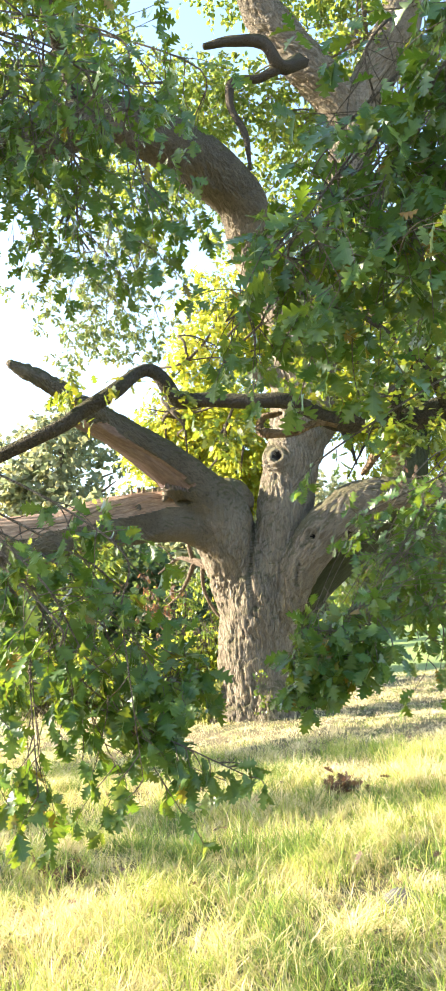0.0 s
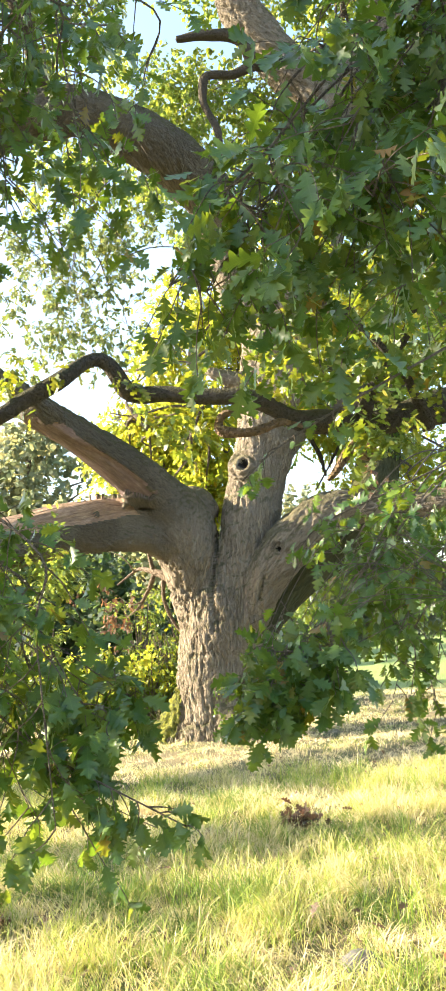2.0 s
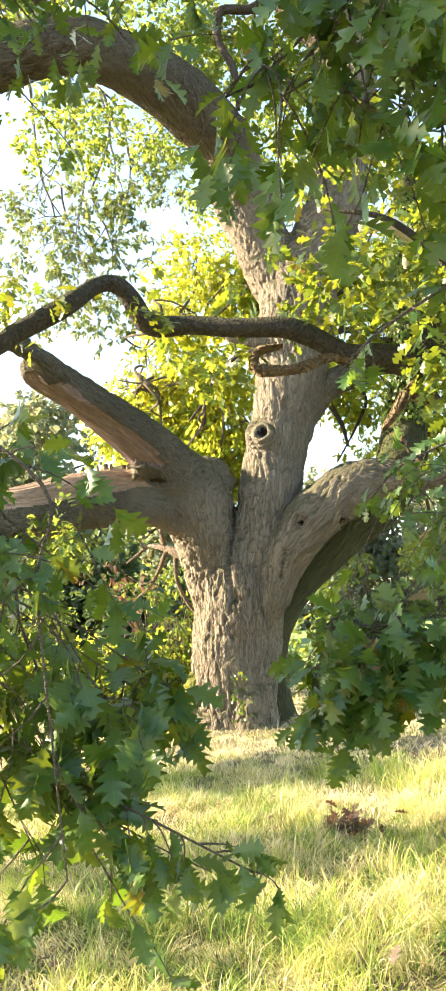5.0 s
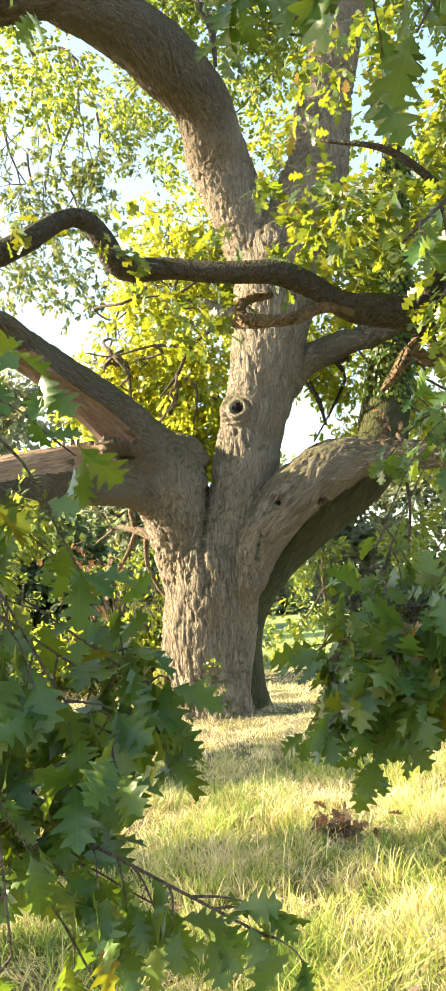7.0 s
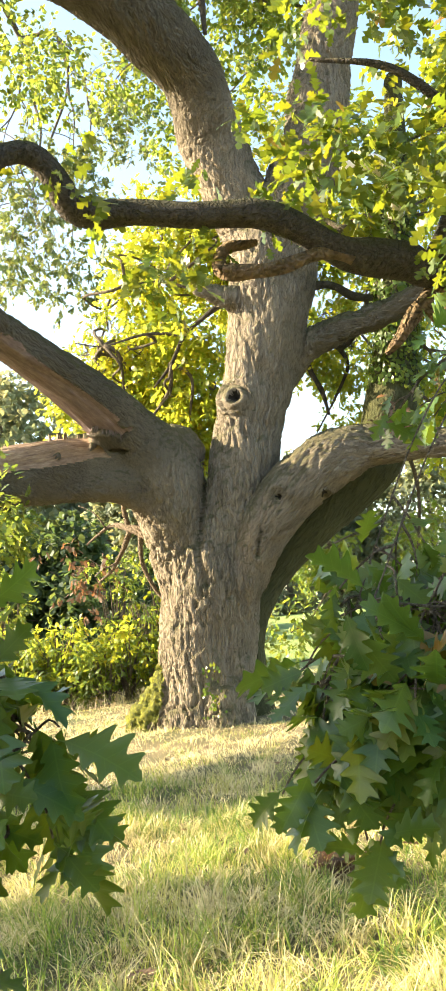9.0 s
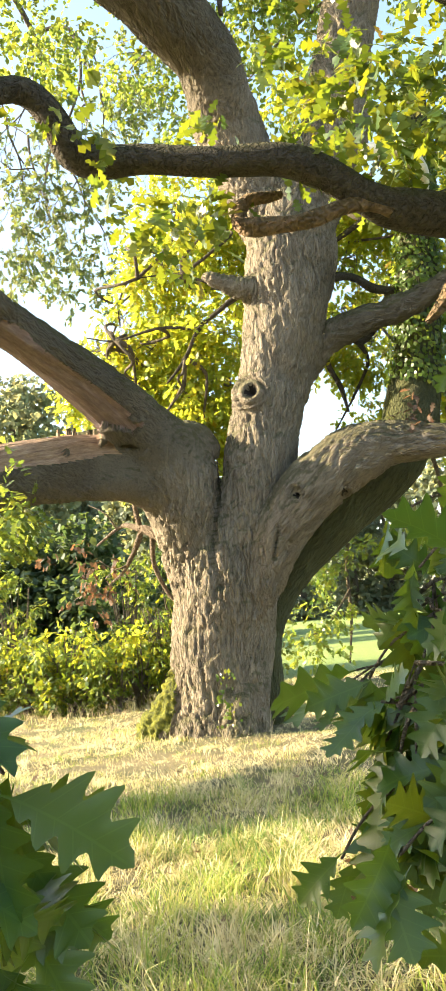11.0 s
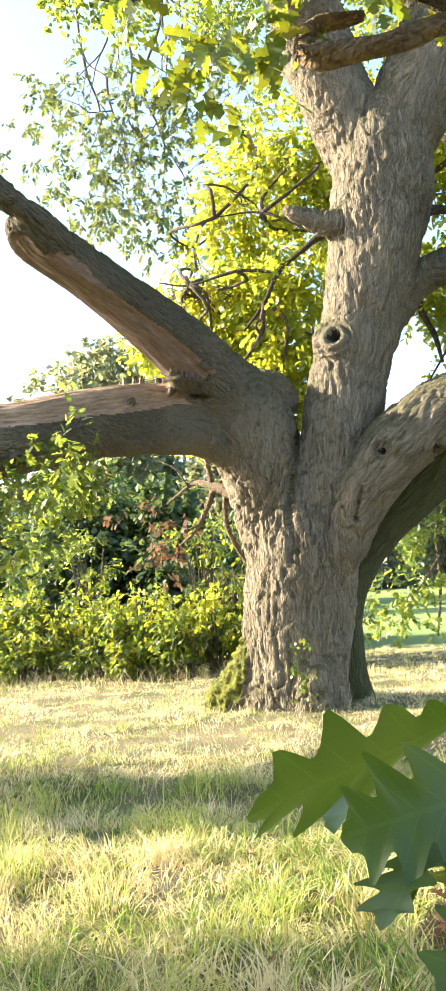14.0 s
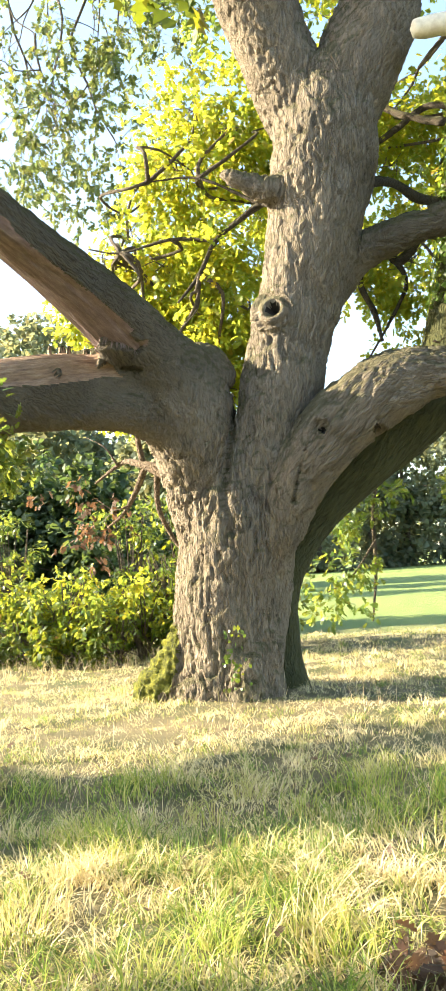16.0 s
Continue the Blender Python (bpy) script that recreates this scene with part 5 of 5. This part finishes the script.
def hanging_branch(name, stem, seed, twigs, twig_len=0.35, per=7, size=0.125, droop=0.5, spread=1.0, label="leafy oak branch hanging in the shade", lo=0.25, shapes=None):
    """A stem with side twigs; every leaf is a mesh of its own under the branch."""
    r = np.random.default_rng(seed)
    q = spline(stem, 0.05)
    t, u, v = frames_along(q)
    tubes, spots = [tube_arrays(stem, 7, 0.05, 0.1, seed)], []

    def clear(p):
        return np.linalg.norm(CLEAR - p, axis=1).min() > 0.13

    for i in range(twigs):
        k = int(len(q) * (lo + (1 - lo) * (i + r.uniform(0, 1)) / twigs))
        k = min(k, len(q) - 1)
        p = q[k, :3].copy()
        a = r.uniform(0, 6.283)
        d = unit(t[k] * 0.7 + (u[k] * math.cos(a) + v[k] * math.sin(a)) * spread)
        here = []
        pts = [(*p, 0.0035)]
        L = twig_len * r.uniform(0.5, 1.25)
        for s in range(4):
            d = unit(d + np.array([0, 0, -droop * 0.35]) + r.normal(size=3) * 0.16)
            p = p + d * L / 4
            pts.append((*p, 0.0035 - 0.0007 * (s + 1)))
            if s >= 1:
                for _ in range(1 if s < 3 else max(2, per - 2)):
                    here.append((p + r.normal(size=3) * 0.01, d))
        if all(clear(np.array(w[:3])) for w in pts):
            spots += here
            tubes.append(tube_arrays(pts, 4, L / 4))
    vv, ff = joined(tubes)
    branch = link(name, mesh_of(name, vv - np.array([-2.55, 14.35, 0]), ff), M_TWIG, oak, label)
    for p, d in spots[:300]:
        x = unit(d * 0.45 + r.normal(size=3) * 0.6 + np.array([0, 0, -droop * 1.1]))
        z = unit(np.array([-0.1, -0.5, 0.75]) + r.normal(size=3) * 0.6)
        z = unit(z - x * x.dot(z))
        y = np.cross(z, x)
        s = size * r.uniform(0.65, 1.2)
        shape = (shapes or NEAR_MESHES)[int(r.integers(4))]
        if not (clear(p) and clear(p + x * s * 0.5) and clear(p + x * s)):
            continue
        ob = new("leaf", shape)
        ob.parent = branch
        m = Matrix([[x[j] * s, y[j] * s, z[j] * s, p[j] + (2.55, -14.35, 0)[j]] for j in range(3)] + [[0, 0, 0, 1]])
        ob.matrix_local = m
    return branch


def drape(root, lo, hi, branches, seed, twigs=17, twig_len=0.36, per=6, size=0.118, droop=0.5, way=(0, 0, 0), bare=0.5, thick=1.0, shapes=None):
    """Branches that come down from one limb and spread through a stretch of air."""
    r = np.random.default_rng(seed)
    lo, hi, root = np.array(lo, float), np.array(hi, float), np.array(root, float)
    for b in range(branches):
        top = lo + (hi - lo) * np.array([r.uniform(0.05, 0.95), r.uniform(0, 1), r.uniform(0.55, 1.0)])
        low = np.array([top[0] + r.uniform(-0.25, 0.25) + way[0], r.uniform(lo[1], hi[1]), r.uniform(lo[2], (lo[2] + top[2]) / 2)])
        low[0] = min(max(low[0], lo[0]), hi[0])
        m1 = root * 0.55 + top * 0.45 + r.normal(size=3) * 0.12 + np.array([0, 0, 0.25])
        m2 = top * 0.6 + low * 0.4 + r.normal(size=3) * 0.05 + np.array([0, 0, 0.06])
        hanging_branch("leafy_branch", [(*root, 0.013 * thick), (*m1, 0.01 * thick), (*top, 0.008 * thick), (*m2, 0.006 * thick), (*low, 0.003 * thick)], seed * 31 + b, twigs, twig_len, per, size, droop, 1.0, "leafy oak branch hanging in the shade", bare, shapes)


def lobed_leaves(material):
    out = []
    for k in range(4):
        tv, tf = leaf_template("broad", 0.05 + 0.04 * k, (0.02, 0.12, 0.2, 0.28)[k])
        tv[:, 1] += 0.02 * np.sin(tv[:, 0] * 3 + k * 2)
        tv[:, 2] += 0.03 * np.sin(tv[:, 0] * 9 + k) * np.abs(tv[:, 1]) * 3
        me = mesh_of("leaf", tv, tf)
        me.materials.append(material)
        out.append(me)
    return out


LOBED, SPRIG_MESHES = lobed_leaves(M_LEAF_NEAR), lobed_leaves(M_LEAF_SHADED)
# low on the left
drape((-3.1, 4.3, 2.5), (-2.2, 3.45, 0.78), (-1.22, 4.1, 2.0), 9, 21, 16, 0.32, size=0.11, way=(0.12, 0, 0), thick=0.7, shapes=LOBED)
drape((-2.4, 4.1, 1.75), (-1.2, 3.8, 1.1), (-0.95, 4.15, 1.36), 3, 25, 9, 0.17, bare=0.7, thick=0.35, shapes=LOBED)
# low on the right
drape((1.2, 7.4, 2.6), (-0.40, 4.5, 1.36), (0.4, 5.3, 2.0), 8, 22, 13, 0.24, size=0.1, bare=0.55, thick=0.5)
drape((0.35, 4.6, 1.6), (-0.70, 4.24, 1.15), (-0.38, 4.44, 1.34), 7, 26, 11, 0.13, size=0.1, bare=0.65, thick=0.2, droop=0.35, shapes=LOBED)
drape((0.35, 4.6, 1.7), (-0.56, 4.24, 1.22), (-0.22, 4.46, 1.45), 6, 28, 10, 0.17, size=0.1, bare=0.65, thick=0.2, shapes=LOBED)
sprig_v, sprig_f = joined([tube_arrays([(0.2, 4.9, 1.62, 0.004), (-0.3, 4.86, 1.42, 0.003), (-0.56, 4.77, 1.335, 0.0022), (-0.693, 4.687, 1.317, 0.0015)], 6, 0.03),
                           tube_arrays([(-0.5, 4.8, 1.355, 0.002), (-0.63, 4.66, 1.34, 0.0015), (-0.714, 4.560, 1.285, 0.001)], 5, 0.03),
                           tube_arrays([(-0.5, 4.8, 1.355, 0.002), (-0.64, 4.86, 1.32, 0.0015), (-0.756, 4.860, 1.257, 0.001)], 5, 0.03)])
sprig = link("leafy_sprig", mesh_of("leafy_sprig", sprig_v - np.array([-2.55, 14.35, 0]), sprig_f), M_TWIG, oak, "thin oak twig tip with a few dark leaves")
for base, way, up, size, k in (((-0.693, 4.687, 1.317), (-0.665, -0.547, -0.177), (-0.865, 0.359, 0.704), 0.178, 0), ((-0.68, 4.69, 1.31), (-0.1, -0.25, -0.9), (-0.2, -0.9, 0.2), 0.075, 1), ((-0.60, 4.74, 1.325), (-0.2, -0.5, -0.6), (0.2, -0.8, 0.5), 0.12, 2),
                               ((-0.58, 4.77, 1.33), (-0.45, -0.3, -0.55), (0.3, -0.6, 0.8), 0.14, 3), ((-0.5, 4.8, 1.35), (-0.2, -0.5, -0.8), (0, -0.9, 0.3), 0.13, 1), ((-0.42, 4.82, 1.38), (-0.5, -0.7, -0.2), (0, -0.6, 0.8), 0.13, 2),
                               ((-0.714, 4.560, 1.285), (-0.471, -0.807, -0.356), (-0.6, -0.7, 0.4), 0.074, 1), ((-0.756, 4.860, 1.257), (-0.421, -0.905, 0.055), (-0.5, -0.2, 0.85), 0.144, 3)):
    x = unit(np.array(way, float))
    z = np.array(up, float)
    z = unit(z - x * x.dot(z))
    y = np.cross(z, x)
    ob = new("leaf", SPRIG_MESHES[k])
    ob.parent = sprig
    ob.matrix_local = Matrix([[x[j] * size, y[j] * size, z[j] * size, base[j] + (2.55, -14.35, 0)[j]] for j in range(3)] + [[0, 0, 0, 1]])
# overhead mass
drape((1.5, 4.4, 4.7), (-0.12, 2.9, 2.7), (0.6, 3.8, 3.8), 11, 23, 20, 0.4, size=0.115, thick=0.7)
drape((1.5, 4.4, 4.7), (-0.1, 3.8, 2.75), (0.9, 5.2, 4.3), 7, 27, 16, 0.4, thick=0.7)
drape((1.5, 4.4, 4.7), (-0.6, 3.0, 2.6), (-0.1, 3.7, 3.02), 5, 34, 16, 0.32, size=0.11, bare=0.68, thick=0.6)
# upper left
drape((-3.3, 4.2, 5.2), (-1.4, 3.2, 3.25), (-0.55, 4.0, 4.4), 5, 35, 15, 0.34, size=0.105, thick=0.6)
drape((-3.3, 4.2, 5.2), (-1.9, 3.5, 3.3), (-1.25, 4.3, 4.2), 4, 24, 13, 0.32, size=0.1, thick=0.6)
drape((-3.3, 4.2, 5.2), (-1.75, 3.2, 3.35), (-0.75, 4.2, 4.7), 7, 29, 15, 0.34, size=0.105, thick=0.6)

# out at the side, past the right spray
drape((1.2, 7.4, 2.6), (0.0, 4.9, 0.95), (0.75, 5.6, 1.75), 6, 33, 13, 0.26, size=0.1, bare=0.5, thick=0.5)
# thin sprigs that hang singly
hanging_branch("leafy_branch", [(-2.3, 4.05, 1.7, 0.007), (-1.65, 3.92, 1.25, 0.006), (-1.15, 3.85, 1.0, 0.004), (-0.8, 3.8, 0.83, 0.003)], 903, 19, 0.15, 5, 0.1, 0.6, 0.9, "leafy oak twig reaching low over the grass", 0.3, LOBED)
hanging_branch("leafy_branch", [(0.6, 4.3, 2.75, 0.006), (0.0, 3.75, 2.35, 0.005), (-0.3, 3.55, 2.15, 0.004), (-0.43, 3.48, 2.03, 0.003)], 901, 7, 0.09, 4, 0.075, 0.6, 1.0, "thin sprig of pale shining oak leaves", 0.62, LOBED)
hanging_branch("leafy_branch", [(0.7, 5.5, 2.45, 0.006), (0.1, 5.25, 2.2, 0.005), (-0.26, 5.12, 2.05, 0.004), (-0.4, 5.1, 1.92, 0.003)], 902, 6, 0.11, 4, 0.09, 0.7, 0.8, "thin sprig of yellowing oak leaves", 0.62)

# ---------------------------------------------------------------- on the grass
rng = np.random.default_rng(31)
x, y = wedge(rng, 1900, 2.6, 21.0, 1.0)
keep = np.hypot(x + 2.5, y - 14.35) > 0.7
x, y = x[keep], y[keep]
v, f = blades(rng, x, y, rng.uniform(0.18, 0.42, len(x)), 0.001 + 0.0001 * y, rng.uniform(0.15, 1.1, len(x)))
xw = rng.uniform(-10.5, -3.4, 1500)
yw = 16.6 + rng.uniform(0, 1, 1500) * 2.2
v2, f2 = blades(rng, xw, yw, rng.uniform(0.1, 0.42, len(xw)), np.full(len(xw), 0.003), rng.uniform(0.2, 1.3, len(xw)))
v, f = joined([(v, f), (v2, f2)])
n = Nodes("dry_stalk")
n.wire(n.ramp(n.island(), [(0.0, (0.45, 0.34, 0.18)), (0.6, (0.68, 0.56, 0.36)), (1.0, (0.36, 0.38, 0.14))]), n.bsdf.inputs["Base Color"])
n.bsdf.inputs["Roughness"].default_value = 0.7
M_STALK = n.mat
straw_x, straw_y = wedge(rng, 16000, 2.6, 19.0, 1.15)
lie = vnoise(np.stack([straw_x * 1.3, straw_y * 1.3, straw_x * 0], 1), 41) + 0.6 * rng.uniform(-1, 1, len(straw_x)) > 0.0
straw_x, straw_y = straw_x[lie], straw_y[lie]
v3, f3 = blades(rng, straw_x, straw_y, rng.uniform(0.05, 0.13, len(straw_x)), 0.0016 + 0.00016 * straw_y, rng.uniform(1.2, 2.6, len(straw_x)), None, SHORT)
v, f = joined([(v, f), (v3, f3)])
tagged(link("dry_grass_stalks", mesh_of("dry_grass_stalks", v, f), M_STALK), "thin straw-coloured dry grass stalks", "grass", kind="stuff")

M_TUFT = grass_material("green_tuft", [(0.11, 0.215, 0.016), (0.23, 0.35, 0.03)], [(0.36, 0.42, 0.05), (0.55, 0.48, 0.18)])
tagged(link("green_grass_tufts", mesh_of("green_grass_tufts", tv2, tf2), M_TUFT), "long bright green tufts of meadow grass", "grass", kind="stuff")
x, y = wedge(rng, 260, 2.8, 15.0, 1.3)
p = np.stack([x, y, ground_height(x, y) + rng.uniform(0.03, 0.10, len(x))], 1)
tagged(link("fallen_leaves", leaves_mesh("fallen_leaves", p, rng.normal(size=p.shape) * np.array([1, 1, 0.3]), np.array([0, 0, 1.0]) + rng.normal(size=p.shape) * 0.4, rng.uniform(0.06, 0.1, len(p)), "near"), M_LEAF_BROWN), "scattered fallen brown oak leaves", "leaves", kind="stuff")


def fallen_spray(at, width, count, seed, label):
    """A broken sprig with withered leaves lying in the grass."""
    r = np.random.default_rng(seed)
    ob = tagged(empty("fallen_sprig", at), label, "sprig", "withered sprigs in the grass")
    tw = [tube_arrays([(-width * 0.6, 0, 0.03, 0.006), (-width * 0.1, 0.03, 0.10, 0.005), (width * 0.6, -0.02, 0.05, 0.003)], 5, 0.05)]
    for i in range(5):
        tw.append(tube_arrays([(r.uniform(-.3, .3) * width, 0, 0.08, 0.004), (r.uniform(-.5, .5) * width, r.uniform(-.1, .1), 0.12, 0.003), (r.uniform(-.6, .6) * width, r.uniform(-.2, .2), r.uniform(0.02, 0.2), 0.002)], 4, 0.05))
    link("twig", mesh_of("twig", *joined(tw)), M_TWIG, ob)
    p = np.stack([r.normal(size=count) * width * 0.36, r.normal(size=count) * width * 0.2, 0.05 + np.abs(r.normal(size=count)) * 0.055], 1)
    link("withered_leaves", leaves_mesh("withered_leaves", p, r.normal(size=p.shape), r.normal(size=p.shape) + np.array([0, -0.3, 0.8]), r.uniform(0.07, 0.13, count), "near"), M_LEAF_BROWN, ob)
    return ob


fallen_spray((-0.77, 7.5, -0.05), 0.25, 70, 1, "sprig of withered brown oak leaves lying in grass")
fallen_spray((-0.92, 7.62, -0.05), 0.15, 18, 2, "small curled brown oak leaves lying in grass")
fallen_spray((-2.34, 5.25, -0.06), 0.22, 40, 3, "dark flattened patch of withered leaves in grass")
fallen_spray((-1.3, 5.0, -0.06), 0.16, 12, 4, "few withered oak leaves lying in grass")

bm = bmesh.new()
bmesh.ops.create_icosphere(bm, subdivisions=3, radius=0.085)
for w in bm.verts:
    k = 1 + 0.18 * noise.noise(w.co * 14) + 0.1 * noise.noise(w.co * 30)
    w.co = Vector((w.co.x * 1.2 * k, w.co.y * k, w.co.z * 0.8 * k))
stone = part("stone", bm, M_STONE)
stone.location = (-0.26, 4.74, -0.005)
tagged(stone, "small weathered grey stone half hidden in grass", "stone")
